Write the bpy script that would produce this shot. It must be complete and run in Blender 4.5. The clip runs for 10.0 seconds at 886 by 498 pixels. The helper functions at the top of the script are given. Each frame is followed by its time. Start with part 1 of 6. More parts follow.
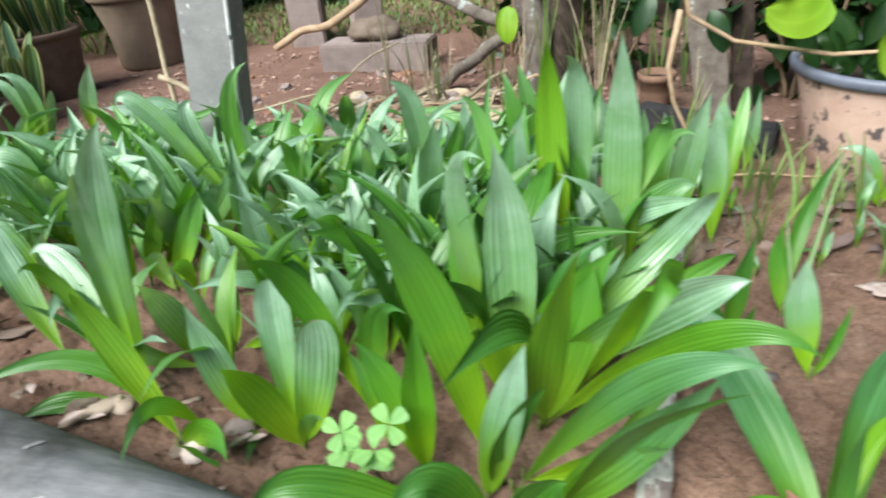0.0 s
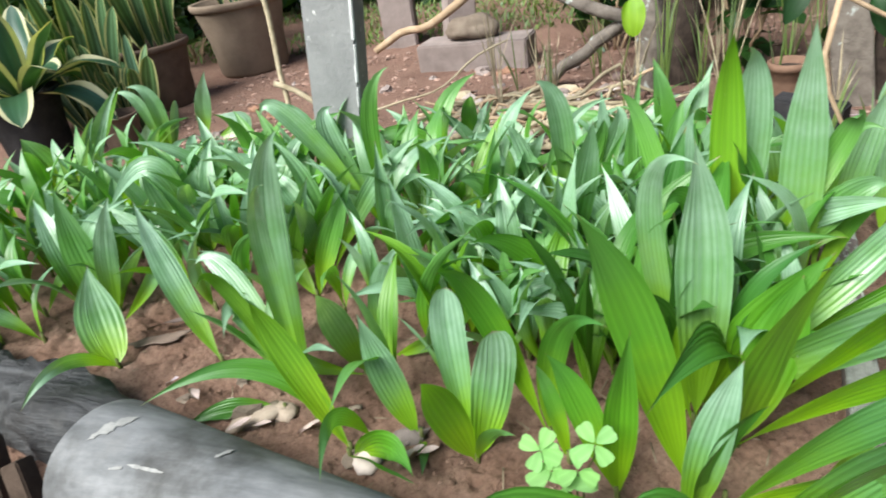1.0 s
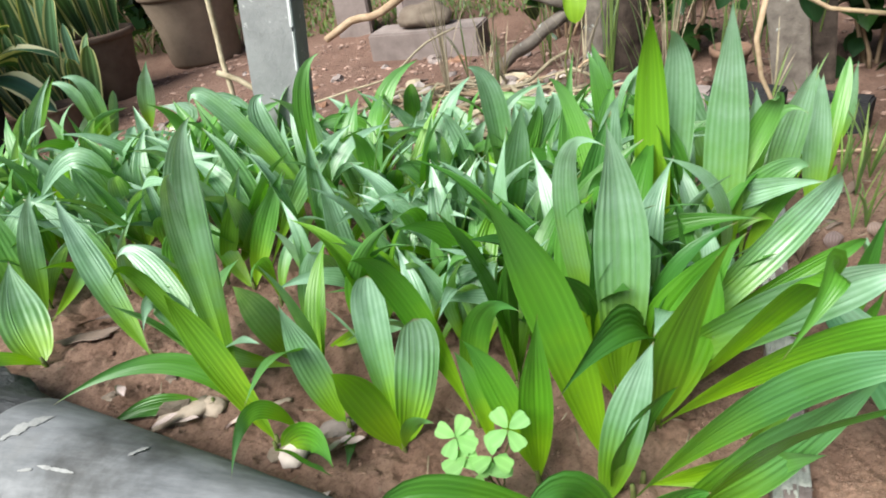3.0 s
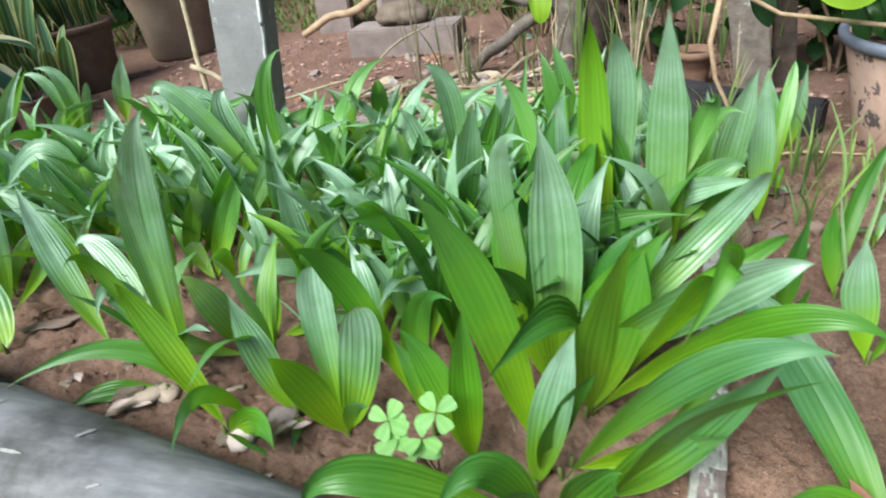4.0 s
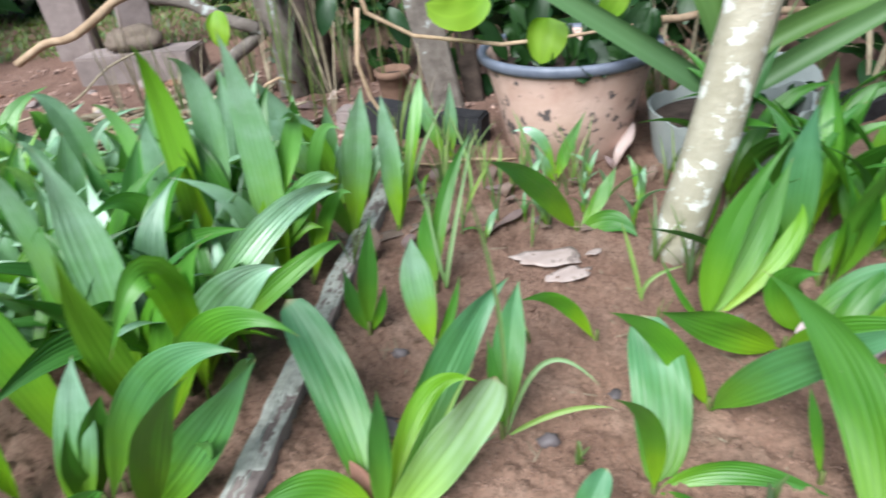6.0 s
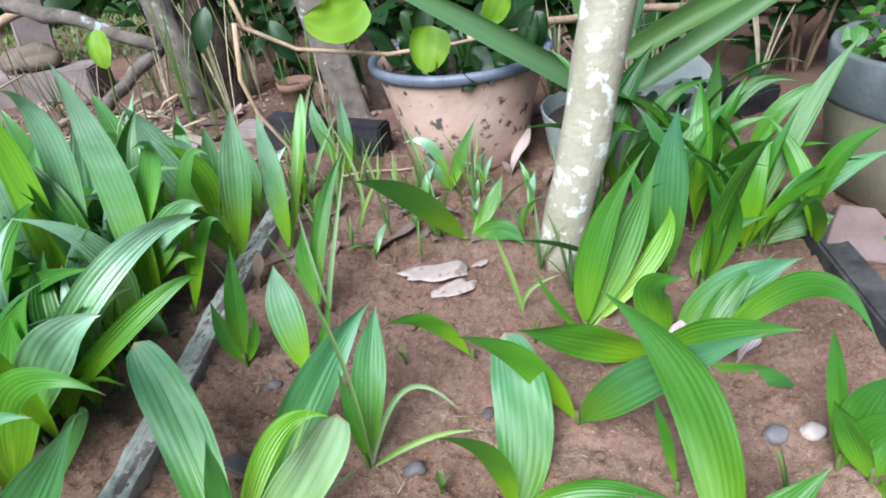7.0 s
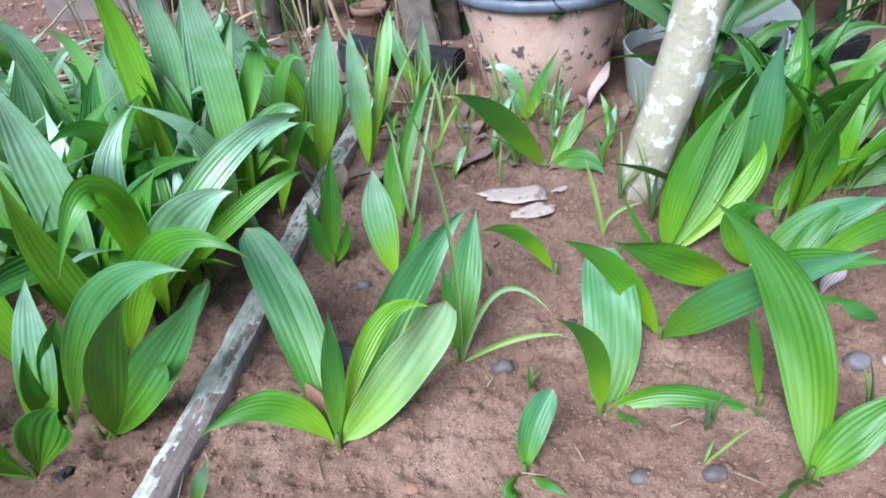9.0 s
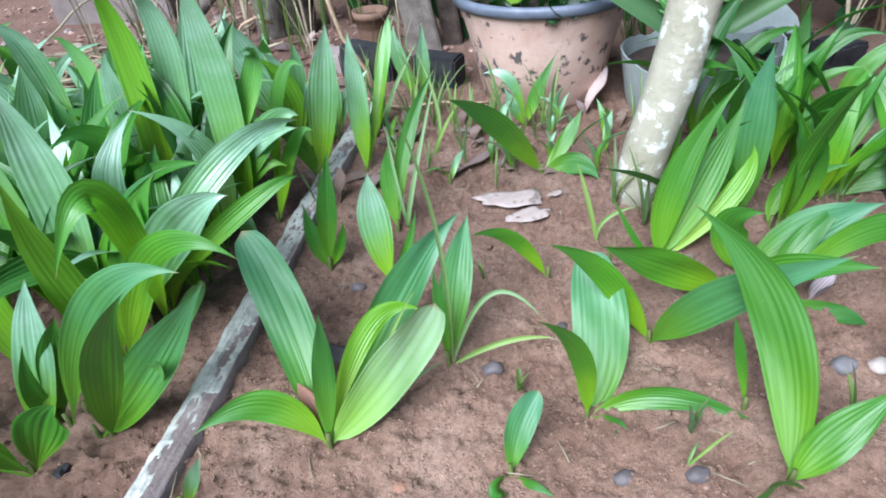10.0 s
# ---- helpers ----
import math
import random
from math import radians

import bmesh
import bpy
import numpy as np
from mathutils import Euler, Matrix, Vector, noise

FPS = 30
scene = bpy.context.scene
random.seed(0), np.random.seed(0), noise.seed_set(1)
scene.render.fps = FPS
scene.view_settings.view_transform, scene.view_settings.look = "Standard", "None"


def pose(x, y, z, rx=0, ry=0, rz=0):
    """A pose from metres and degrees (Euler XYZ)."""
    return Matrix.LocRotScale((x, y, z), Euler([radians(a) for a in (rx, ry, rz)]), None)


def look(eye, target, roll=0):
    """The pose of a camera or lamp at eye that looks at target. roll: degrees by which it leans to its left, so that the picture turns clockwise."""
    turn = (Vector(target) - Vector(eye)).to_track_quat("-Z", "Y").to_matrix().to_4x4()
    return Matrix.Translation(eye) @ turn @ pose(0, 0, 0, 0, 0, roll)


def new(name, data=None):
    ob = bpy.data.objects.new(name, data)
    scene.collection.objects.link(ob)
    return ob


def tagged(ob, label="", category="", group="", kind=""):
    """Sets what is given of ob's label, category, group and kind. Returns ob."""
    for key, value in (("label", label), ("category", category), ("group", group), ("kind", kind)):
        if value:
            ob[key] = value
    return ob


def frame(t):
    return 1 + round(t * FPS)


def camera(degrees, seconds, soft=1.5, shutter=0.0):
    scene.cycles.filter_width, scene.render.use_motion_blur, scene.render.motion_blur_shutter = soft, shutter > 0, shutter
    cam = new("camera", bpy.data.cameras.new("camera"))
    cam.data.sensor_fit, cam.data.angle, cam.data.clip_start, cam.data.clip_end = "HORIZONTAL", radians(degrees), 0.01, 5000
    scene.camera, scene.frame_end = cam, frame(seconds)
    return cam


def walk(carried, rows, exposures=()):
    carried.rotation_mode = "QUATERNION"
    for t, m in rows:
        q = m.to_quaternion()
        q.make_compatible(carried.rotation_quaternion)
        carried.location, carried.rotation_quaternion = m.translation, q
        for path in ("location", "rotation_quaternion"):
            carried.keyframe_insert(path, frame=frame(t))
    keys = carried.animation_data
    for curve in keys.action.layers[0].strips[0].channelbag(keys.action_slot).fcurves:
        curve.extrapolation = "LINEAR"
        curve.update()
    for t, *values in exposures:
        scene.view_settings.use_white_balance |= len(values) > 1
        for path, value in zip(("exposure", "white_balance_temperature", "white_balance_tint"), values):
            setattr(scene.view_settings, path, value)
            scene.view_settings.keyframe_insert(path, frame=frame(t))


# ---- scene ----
cam = camera(70.0, 10.0, 1.8, 0.5)
PATH = [
    (0, (0.455, 0.339, 0.581), (0.073, 2.03, -0.415), -6.2),
    (0.5, (0.369, 0.352, 0.593), (-0.137, 2.009, -0.406), -9.7),
    (1, (0.319, 0.341, 0.595), (-0.258, 1.986, -0.385), -9.9),
    (1.5, (0.299, 0.333, 0.596), (-0.33, 1.963, -0.377), -10.5),
    (2, (0.32, 0.344, 0.585), (-0.252, 1.986, -0.405), -9.9),
    (2.5, (0.345, 0.349, 0.579), (-0.199, 1.988, -0.429), -10.1),
    (2.7, (0.357, 0.362, 0.575), (-0.158, 2.006, -0.442), -10.2),
    (3.8, (0.416, 0.347, 0.588), (-0.047, 2.015, -0.414), -8.6),
    (4, (0.433, 0.346, 0.578), (-0.029, 1.999, -0.45), -8.4),
    (4.5, (0.509, 0.352, 0.551), (0.161, 2.023, -0.492), -7.2),
    (5, (0.616, 0.351, 0.557), (0.395, 2.053, -0.47), -6.7),
    (5.5, (0.718, 0.352, 0.541), (0.633, 2.066, -0.485), -5.5),
    (6, (0.786, 0.347, 0.548), (0.769, 2.066, -0.475), -6.1),
    (6.2, (0.818, 0.359, 0.546), (0.876, 2.073, -0.484), -6.3),
    (7.3, (0.914, 0.372, 0.55), (1.041, 2.072, -0.497), -7.7),
    (7.5, (0.911, 0.373, 0.55), (1.063, 2.058, -0.516), -7.5),
    (8, (0.844, 0.324, 0.54), (0.893, 1.969, -0.597), -5.9),
    (8.5, (0.819, 0.334, 0.53), (0.814, 1.962, -0.632), -5.8),
    (9, (0.819, 0.329, 0.528), (0.821, 1.961, -0.628), -5.3),
    (9.5, (0.816, 0.322, 0.537), (0.796, 1.972, -0.592), -4.6),
    (10, (0.836, 0.319, 0.534), (0.819, 1.957, -0.613), -5.4),
]
walk(cam, [(t, look(eye, target, roll)) for t, eye, target, roll in PATH], [(0, 1.38, 6450, 5), (1, 1.50, 6500, 5), (2.5, 1.49, 6600, 5), (4, 1.35, 6300, 4), (5, 1.33, 6200, 5), (6, 1.34, 6000, 7), (7.4, 1.38, 5600, 8), (8.2, 1.38, 5500, 9), (10, 1.43, 5450, 8)])

# ---- light ----
world = bpy.data.worlds.new("sky")
scene.world = world
world.use_nodes = True
wn = world.node_tree.nodes
sky = wn.new("ShaderNodeTexSky")
sky.sky_type = "NISHITA"
sky.sun_disc = False
sky.dust_density, sky.air_density, sky.ozone_density = 3.5, 0.9, 1.0
sky.sun_elevation, sky.sun_rotation = radians(49), radians(213)
world.node_tree.links.new(sky.outputs[0], wn["Background"].inputs[0])
wn["Background"].inputs[1].default_value = 0.06
sun = new("sun", bpy.data.lights.new("sun", "SUN"))
sun.data.energy, sun.data.angle, sun.data.color = 3.0, radians(40), (0.99, 1.0, 0.97)
sun.matrix_world = look((-1.35, -2.1, 2.9), (0, 0, 0))


# ---- materials ----
def nodes_of(name, rough=0.8, spec=0.3):
    m = bpy.data.materials.new(name)
    m.use_nodes = True
    t = m.node_tree
    b = t.nodes["Principled BSDF"]
    b.inputs["Roughness"].default_value = rough
    b.inputs["Specular IOR Level"].default_value = spec
    return m, t, b


def add(t, kind, **inputs):
    n = t.nodes.new(kind)
    for k, v in inputs.items():
        n.inputs[k.replace("_", " ")].default_value = v
    return n


def noise_of(t, scale, detail=6.0, rough=0.6, space="Object"):
    c = t.nodes.new("ShaderNodeTexCoord")
    n = add(t, "ShaderNodeTexNoise", Scale=scale, Detail=detail, Roughness=rough)
    t.links.new(c.outputs[space], n.inputs["Vector"])
    return n


def ramp(t, source, stops):
    r = t.nodes.new("ShaderNodeValToRGB")
    e = r.color_ramp.elements
    while len(e) < len(stops):
        e.new(0.5)
    for el, (p, c) in zip(e, stops):
        el.position, el.color = p, (*c, 1)
    t.links.new(source, r.inputs[0])
    return r


def mix(t, fac, a, b, blend="MIX"):
    n = t.nodes.new("ShaderNodeMix")
    n.data_type, n.blend_type = "RGBA", blend
    for v, i in ((fac, 0), (a, 6), (b, 7)):
        if isinstance(v, (int, float)):
            n.inputs[i].default_value = v
        elif isinstance(v, tuple):
            n.inputs[i].default_value = (*v, 1)
        else:
            t.links.new(v, n.inputs[i])
    return n.outputs[2]


def bump(t, b, height, strength, distance):
    n = add(t, "ShaderNodeBump", Strength=strength, Distance=distance)
    t.links.new(height, n.inputs["Height"])
    t.links.new(n.outputs[0], b.inputs["Normal"])
    return n


def earth_mat(name, stops, fine=900.0, coarse=9.0, rough=0.95, depth=0.006, spec=0.15, tint=None):
    """Two scales of noise for colour, and a crumbly relief."""
    m, t, b = nodes_of(name, rough, spec)
    big, small = noise_of(t, coarse, 8), noise_of(t, fine, 4, 0.7)
    mid = noise_of(t, fine * 0.18, 6, 0.7)
    col = ramp(t, big.outputs[0], stops).outputs[0]
    co = t.nodes.new("ShaderNodeTexCoord")
    sp = t.nodes.new("ShaderNodeSeparateXYZ")
    t.links.new(co.outputs["Object"], sp.inputs[0])
    ad = t.nodes.new("ShaderNodeMath")
    ad.operation = "ADD"
    t.links.new(sp.outputs["Y"], ad.inputs[0])
    t.links.new(big.outputs[0], ad.inputs[1])
    red = add(t, "ShaderNodeMapRange")
    red.inputs[1].default_value, red.inputs[2].default_value = 2.1, 2.5
    t.links.new(ad.outputs[0], red.inputs[0])
    col = mix(t, red.outputs[0], col, mix(t, 0.65, col, (0.31, 0.185, 0.15)))
    # the soil turns paler towards the open front right, with noisy edges
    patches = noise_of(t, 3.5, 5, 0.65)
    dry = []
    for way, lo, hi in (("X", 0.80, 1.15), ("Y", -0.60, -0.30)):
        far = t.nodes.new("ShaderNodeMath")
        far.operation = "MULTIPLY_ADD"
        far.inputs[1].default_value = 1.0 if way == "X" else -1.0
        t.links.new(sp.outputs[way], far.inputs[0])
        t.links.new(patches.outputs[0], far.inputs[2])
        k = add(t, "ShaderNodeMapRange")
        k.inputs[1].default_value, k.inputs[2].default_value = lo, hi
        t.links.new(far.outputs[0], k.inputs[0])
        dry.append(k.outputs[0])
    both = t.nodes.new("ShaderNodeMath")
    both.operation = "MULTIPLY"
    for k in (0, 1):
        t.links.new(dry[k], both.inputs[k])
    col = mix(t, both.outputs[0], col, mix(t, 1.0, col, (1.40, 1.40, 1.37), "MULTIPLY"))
    dots = ramp(t, mid.outputs[0], [(0.30, (0.42, 0.38, 0.35)), (0.5, (1, 1, 1)), (0.70, (1.35, 1.33, 1.30))]).outputs[0]
    col = mix(t, 0.75, col, dots, "MULTIPLY")
    grain = ramp(t, small.outputs[0], [(0.25, (0.6, 0.6, 0.6)), (0.75, (1.3, 1.3, 1.3))]).outputs[0]
    col = mix(t, 0.6, col, grain, "MULTIPLY")
    t.links.new(col, b.inputs["Base Color"])
    s = t.nodes.new("ShaderNodeMath")
    s.operation = "MULTIPLY_ADD"
    s.inputs[1].default_value = 1.0
    t.links.new(mid.outputs[0], s.inputs[0])
    t.links.new(small.outputs[0], s.inputs[2])
    bump(t, b, s.outputs[0], 0.9, depth)
    return m


def plain_mat(name, a, c, scale=30.0, rough=0.7, spec=0.3, relief=0.002, spots=None, vary=0.0, grains=0.0):
    """A surface in two close colours, with optional spots (colour, scale, threshold)."""
    m, t, b = nodes_of(name, rough, spec)
    n = noise_of(t, scale, 8, 0.65)
    col = ramp(t, n.outputs[0], [(0.3, a), (0.7, c)]).outputs[0]
    if spots:
        colour, size, cut = spots
        p = noise_of(t, size, 5, 0.6)
        k = ramp(t, p.outputs[0], [(cut, (0, 0, 0)), (cut + 0.05, (1, 1, 1))])
        col = mix(t, k.outputs[0], col, colour)
    if vary:
        o = t.nodes.new("ShaderNodeObjectInfo")
        r = ramp(t, o.outputs["Random"], [(0, (1 - vary,) * 3), (1, (1 + vary,) * 3)])
        col = mix(t, 1.0, col, r.outputs[0], "MULTIPLY")
    if grains:
        o = t.nodes.new("ShaderNodeNewGeometry")
        r = ramp(t, o.outputs["Random Per Island"], [(0, (1 - grains,) * 3), (1, (1 + grains,) * 3)])
        col = mix(t, 1.0, col, r.outputs[0], "MULTIPLY")
    t.links.new(col, b.inputs["Base Color"])
    f = noise_of(t, scale * 9, 5, 0.7)
    bump(t, b, f.outputs[0], 0.6, relief)
    return m


def leaf_mat(name, base, top, rough=0.40, spec=0.6, veins=0.08, count=6.0, through_light=0.30, vary=0.25, edge=None, relief=0.06, tip=None, painted_sheen=0.0, share=0.0, rim=0.40, sheen_tint=(0.22, 0.41, 0.28)):
    """Leaf: base colour near the stalk to top colour near the tip, veins along it, light shining through."""
    m, t, b = nodes_of(name, rough, spec)
    uv = t.nodes.new("ShaderNodeUVMap")
    sep = t.nodes.new("ShaderNodeSeparateXYZ")
    t.links.new(uv.outputs[0], sep.inputs[0])
    n = noise_of(t, 22.0, 4)
    sm = t.nodes.new("ShaderNodeMath")
    sm.operation = "MULTIPLY_ADD"
    sm.inputs[1].default_value = 0.3
    t.links.new(n.outputs[0], sm.inputs[0])
    t.links.new(sep.outputs["Y"], sm.inputs[2])
    shade = ramp(t, sm.outputs[0], [(0.28, base), (0.66, top), (1.0, tip or top)])
    shade.color_ramp.interpolation = "EASE"
    col = shade.outputs[0]
    o = t.nodes.new("ShaderNodeObjectInfo")
    isle = t.nodes.new("ShaderNodeNewGeometry")
    both = t.nodes.new("ShaderNodeMath")
    both.operation = "ADD"
    t.links.new(o.outputs["Random"], both.inputs[0])
    t.links.new(isle.outputs["Random Per Island"], both.inputs[1])
    chance = t.nodes.new("ShaderNodeMath")
    chance.operation = "FRACT"
    t.links.new(both.outputs[0], chance.inputs[0])
    r = ramp(t, chance.outputs[0], [(0, (1 - vary * 0.6, 1 - vary * 0.4, 1 + vary * 1.4)), (0.45, (1, 1, 1)), (1, (1 + vary * 0.8, 1 + vary * 0.7, 1 - vary * 0.6))])
    col = mix(t, 1.0, col, r.outputs[0], "MULTIPLY")
    sc = t.nodes.new("ShaderNodeCombineXYZ")
    for k, f in enumerate((count * 2.2, 0.7)):
        w = t.nodes.new("ShaderNodeMath")
        w.operation = "MULTIPLY"
        w.inputs[1].default_value = f
        t.links.new(sep.outputs[k], w.inputs[0])
        t.links.new(w.outputs[0], sc.inputs[k])
    far = t.nodes.new("ShaderNodeMath")
    far.operation = "MULTIPLY"
    far.inputs[1].default_value = 40.0
    t.links.new(chance.outputs[0], far.inputs[0])
    t.links.new(far.outputs[0], sc.inputs[2])
    sn = add(t, "ShaderNodeTexNoise", Scale=1.0, Detail=3.0, Roughness=0.6)
    t.links.new(sc.outputs[0], sn.inputs["Vector"])
    bend = t.nodes.new("ShaderNodeMath")
    bend.operation = "MULTIPLY_ADD"
    bend.inputs[1].default_value = count * math.pi * 2
    wob = t.nodes.new("ShaderNodeMath")
    wob.operation = "MULTIPLY"
    wob.inputs[1].default_value = 2.6
    t.links.new(sn.outputs[0], wob.inputs[0])
    t.links.new(sep.outputs["X"], bend.inputs[0])
    t.links.new(wob.outputs[0], bend.inputs[2])
    fold = t.nodes.new("ShaderNodeMath")
    fold.operation = "SINE"
    t.links.new(bend.outputs[0], fold.inputs[0])
    high = t.nodes.new("ShaderNodeMath")
    high.operation = "MULTIPLY"
    t.links.new(fold.outputs[0], high.inputs[0])
    t.links.new(ramp(t, chance.outputs[0], [(0.1, (0.1, 0.1, 0.1)), (0.7, (1, 1, 1))]).outputs[0], high.inputs[1])
    half = t.nodes.new("ShaderNodeMath")
    half.operation = "MULTIPLY_ADD"
    half.inputs[1].default_value, half.inputs[2].default_value = 0.5, 0.5
    t.links.new(fold.outputs[0], half.inputs[0])
    v = ramp(t, half.outputs[0], [(0.0, (1 - veins,) * 3), (0.55, (1, 1, 1)), (0.8, (1, 1, 1)), (0.97, (1 + veins * 2.5, 1 + veins * 2, 1 + veins * 3.5))])
    col = mix(t, 1.0, col, v.outputs[0], "MULTIPLY")
    if edge:
        ab = t.nodes.new("ShaderNodeMath")
        ab.operation = "SUBTRACT"
        ab.inputs[1].default_value = 0.5
        t.links.new(sep.outputs["X"], ab.inputs[0])
        ab2 = t.nodes.new("ShaderNodeMath")
        ab2.operation = "ABSOLUTE"
        t.links.new(ab.outputs[0], ab2.inputs[0])
        k = ramp(t, ab2.outputs[0], [(rim, (0, 0, 0)), (rim + 0.03, (1, 1, 1))])
        col = mix(t, k.outputs[0], col, edge)
    if painted_sheen:
        # pale sky sheen put into the colour, towards the tip and on ridges
        up = ramp(t, sm.outputs[0], [(0.34, (0, 0, 0)), (0.85, (painted_sheen,) * 3)])
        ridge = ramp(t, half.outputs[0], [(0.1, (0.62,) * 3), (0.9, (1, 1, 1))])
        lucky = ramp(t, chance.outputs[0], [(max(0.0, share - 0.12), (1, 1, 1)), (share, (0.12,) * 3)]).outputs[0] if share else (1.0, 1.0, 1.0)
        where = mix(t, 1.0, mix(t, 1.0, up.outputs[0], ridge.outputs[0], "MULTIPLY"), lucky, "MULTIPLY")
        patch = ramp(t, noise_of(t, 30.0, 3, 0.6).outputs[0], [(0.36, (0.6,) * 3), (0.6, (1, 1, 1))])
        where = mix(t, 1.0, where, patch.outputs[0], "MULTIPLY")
        col = mix(t, where, col, sheen_tint)
    if tip:
        dry = ramp(t, sep.outputs["Y"], [(0.955, (0, 0, 0)), (0.99, (0.8, 0.8, 0.8))])
        col = mix(t, dry.outputs[0], col, (0.20, 0.15, 0.07))
    dust = ramp(t, noise_of(t, 260.0, 3).outputs[0], [(0.68, (0, 0, 0)), (0.74, (1, 1, 1))])
    fine = mix(t, 0.12, col, (0.42, 0.45, 0.36))
    col = mix(t, dust.outputs[0], col, fine)
    t.links.new(col, b.inputs["Base Color"])
    bump(t, b, high.outputs[0], relief, 0.0016)
    tr = t.nodes.new("ShaderNodeBsdfTranslucent")
    t.links.new(mix(t, 1.0, col, (1.3, 1.45, 0.35), "MULTIPLY"), tr.inputs[0])
    mx = t.nodes.new("ShaderNodeMixShader")
    mx.inputs[0].default_value = through_light
    t.links.new(b.outputs[0], mx.inputs[1])
    t.links.new(tr.outputs[0], mx.inputs[2])
    t.links.new(mx.outputs[0], t.nodes["Material Output"].inputs[0])
    return m


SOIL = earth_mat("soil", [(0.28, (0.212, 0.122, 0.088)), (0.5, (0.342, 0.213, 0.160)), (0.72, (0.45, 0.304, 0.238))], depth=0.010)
CRUMB = plain_mat("soil_crumb", (0.150, 0.089, 0.066), (0.255, 0.163, 0.125), 7, 0.95, 0.05, grains=0.25)
RUBBLE = plain_mat("red_rubble", (0.16, 0.092, 0.074), (0.36, 0.25, 0.21), 12, 0.95, 0.1, grains=0.45)
PALM = leaf_mat("palm_leaf", (0.175, 0.340, 0.008), (0.076, 0.235, 0.022), 0.42, 0.7, veins=0.06, count=7.0, through_light=0.26, relief=0.16, tip=(0.082, 0.220, 0.060), painted_sheen=0.92, share=0.62, sheen_tint=(0.29, 0.46, 0.335))
PALM_PLAIN = leaf_mat("palm_leaf_plain", (0.175, 0.340, 0.008), (0.082, 0.245, 0.016), 0.44, 0.6, veins=0.055, count=7.0, through_light=0.32, relief=0.14, tip=(0.066, 0.205, 0.028))
# darker copy of the plain leaf: weaker light put into its colour
PALM_DIM = leaf_mat("palm_leaf_dim", (0.082, 0.195, 0.009), (0.040, 0.138, 0.012), 0.42, 0.5, veins=0.065, count=7.0, through_light=0.11, relief=0.14, tip=(0.038, 0.132, 0.018))
# palm leaf with reflected sky put into its colour
PALM_PALE_SHEEN = leaf_mat("palm_leaf_pale_sheen", (0.160, 0.325, 0.010), (0.072, 0.222, 0.033), 0.37, 1.0, veins=0.065, count=7.0, through_light=0.20, relief=0.18, tip=(0.090, 0.220, 0.085), painted_sheen=0.97, sheen_tint=(0.29, 0.46, 0.33))
PALM_YELLOW = leaf_mat("palm_leaf_pale", (0.185, 0.33, 0.010), (0.110, 0.265, 0.014), 0.45, 0.6, veins=0.07, count=6.0, through_light=0.24, relief=0.10)
PALM_OLD = leaf_mat("palm_leaf_old", (0.17, 0.31, 0.04), (0.16, 0.30, 0.06), 0.45, 0.5, veins=0.06, count=5.0, through_light=0.14, relief=0.08, tip=(0.17, 0.30, 0.06), painted_sheen=1.0, sheen_tint=(0.26, 0.385, 0.23))
PALM_SHEEN = leaf_mat("palm_leaf_sheen", (0.085, 0.205, 0.012), (0.050, 0.160, 0.026), 0.45, 0.4, veins=0.07, count=7.0, through_light=0.10, relief=0.16, tip=(0.055, 0.165, 0.050), painted_sheen=0.5, sheen_tint=(0.105, 0.25, 0.13))
STEM = plain_mat("palm_stem", (0.078, 0.114, 0.024), (0.144, 0.144, 0.054), 60, 0.6)
def log_mat(name, low, middle, high, scale, depth, lean):
    """Grey timber with streaks along it, lying nearly along x."""
    m, t, b = nodes_of(name, 0.6, 0.35)
    c = t.nodes.new("ShaderNodeTexCoord")
    mp = t.nodes.new("ShaderNodeMapping")
    mp.inputs["Rotation"].default_value = (0, 0, radians(lean))
    mp.inputs["Scale"].default_value = scale
    t.links.new(c.outputs["Object"], mp.inputs[0])
    n = add(t, "ShaderNodeTexNoise", Scale=1.0, Detail=8.0, Roughness=0.65)
    t.links.new(mp.outputs[0], n.inputs["Vector"])
    col = ramp(t, n.outputs[0], [(0.25, low), (0.5, middle), (0.8, high)]).outputs[0]
    w = noise_of(t, 13.0, 6, 0.6)
    k = ramp(t, w.outputs[0], [(0.60, (0, 0, 0)), (0.68, (1, 1, 1))])
    col = mix(t, k.outputs[0], col, mix(t, 0.25, col, (0.16, 0.157, 0.153)))
    d = noise_of(t, 7.0, 7, 0.65)
    k = ramp(t, d.outputs[0], [(0.36, (0.45, 0.44, 0.42)), (0.52, (1, 1, 1)), (0.66, (1.25, 1.25, 1.25))])
    col = mix(t, 1.0, col, k.outputs[0], "MULTIPLY")
    t.links.new(col, b.inputs["Base Color"])
    bump(t, b, n.outputs[0], 0.8, depth)
    return m


LOG = log_mat("grey_cylinder", (0.075, 0.079, 0.085), (0.143, 0.147, 0.156), (0.235, 0.239, 0.25), (9, 40, 40), 0.002, 14)
CRACKED = log_mat("cracked_bark", (0.007, 0.007, 0.008), (0.042, 0.043, 0.047), (0.125, 0.127, 0.135), (6, 70, 70), 0.02, 16)
FLAKE = plain_mat("paint_flake", (0.25, 0.255, 0.232), (0.45, 0.455, 0.415), 90, 0.8, 0.2, 0.003)
PAINT_WHITE = plain_mat("white_flaking_paint", (0.36, 0.36, 0.33), (0.70, 0.70, 0.66), 120, 0.8, 0.2, 0.006)
STREAK = plain_mat("dried_paint", (0.22, 0.22, 0.218), (0.34, 0.34, 0.335), 60, 0.8, 0.2)
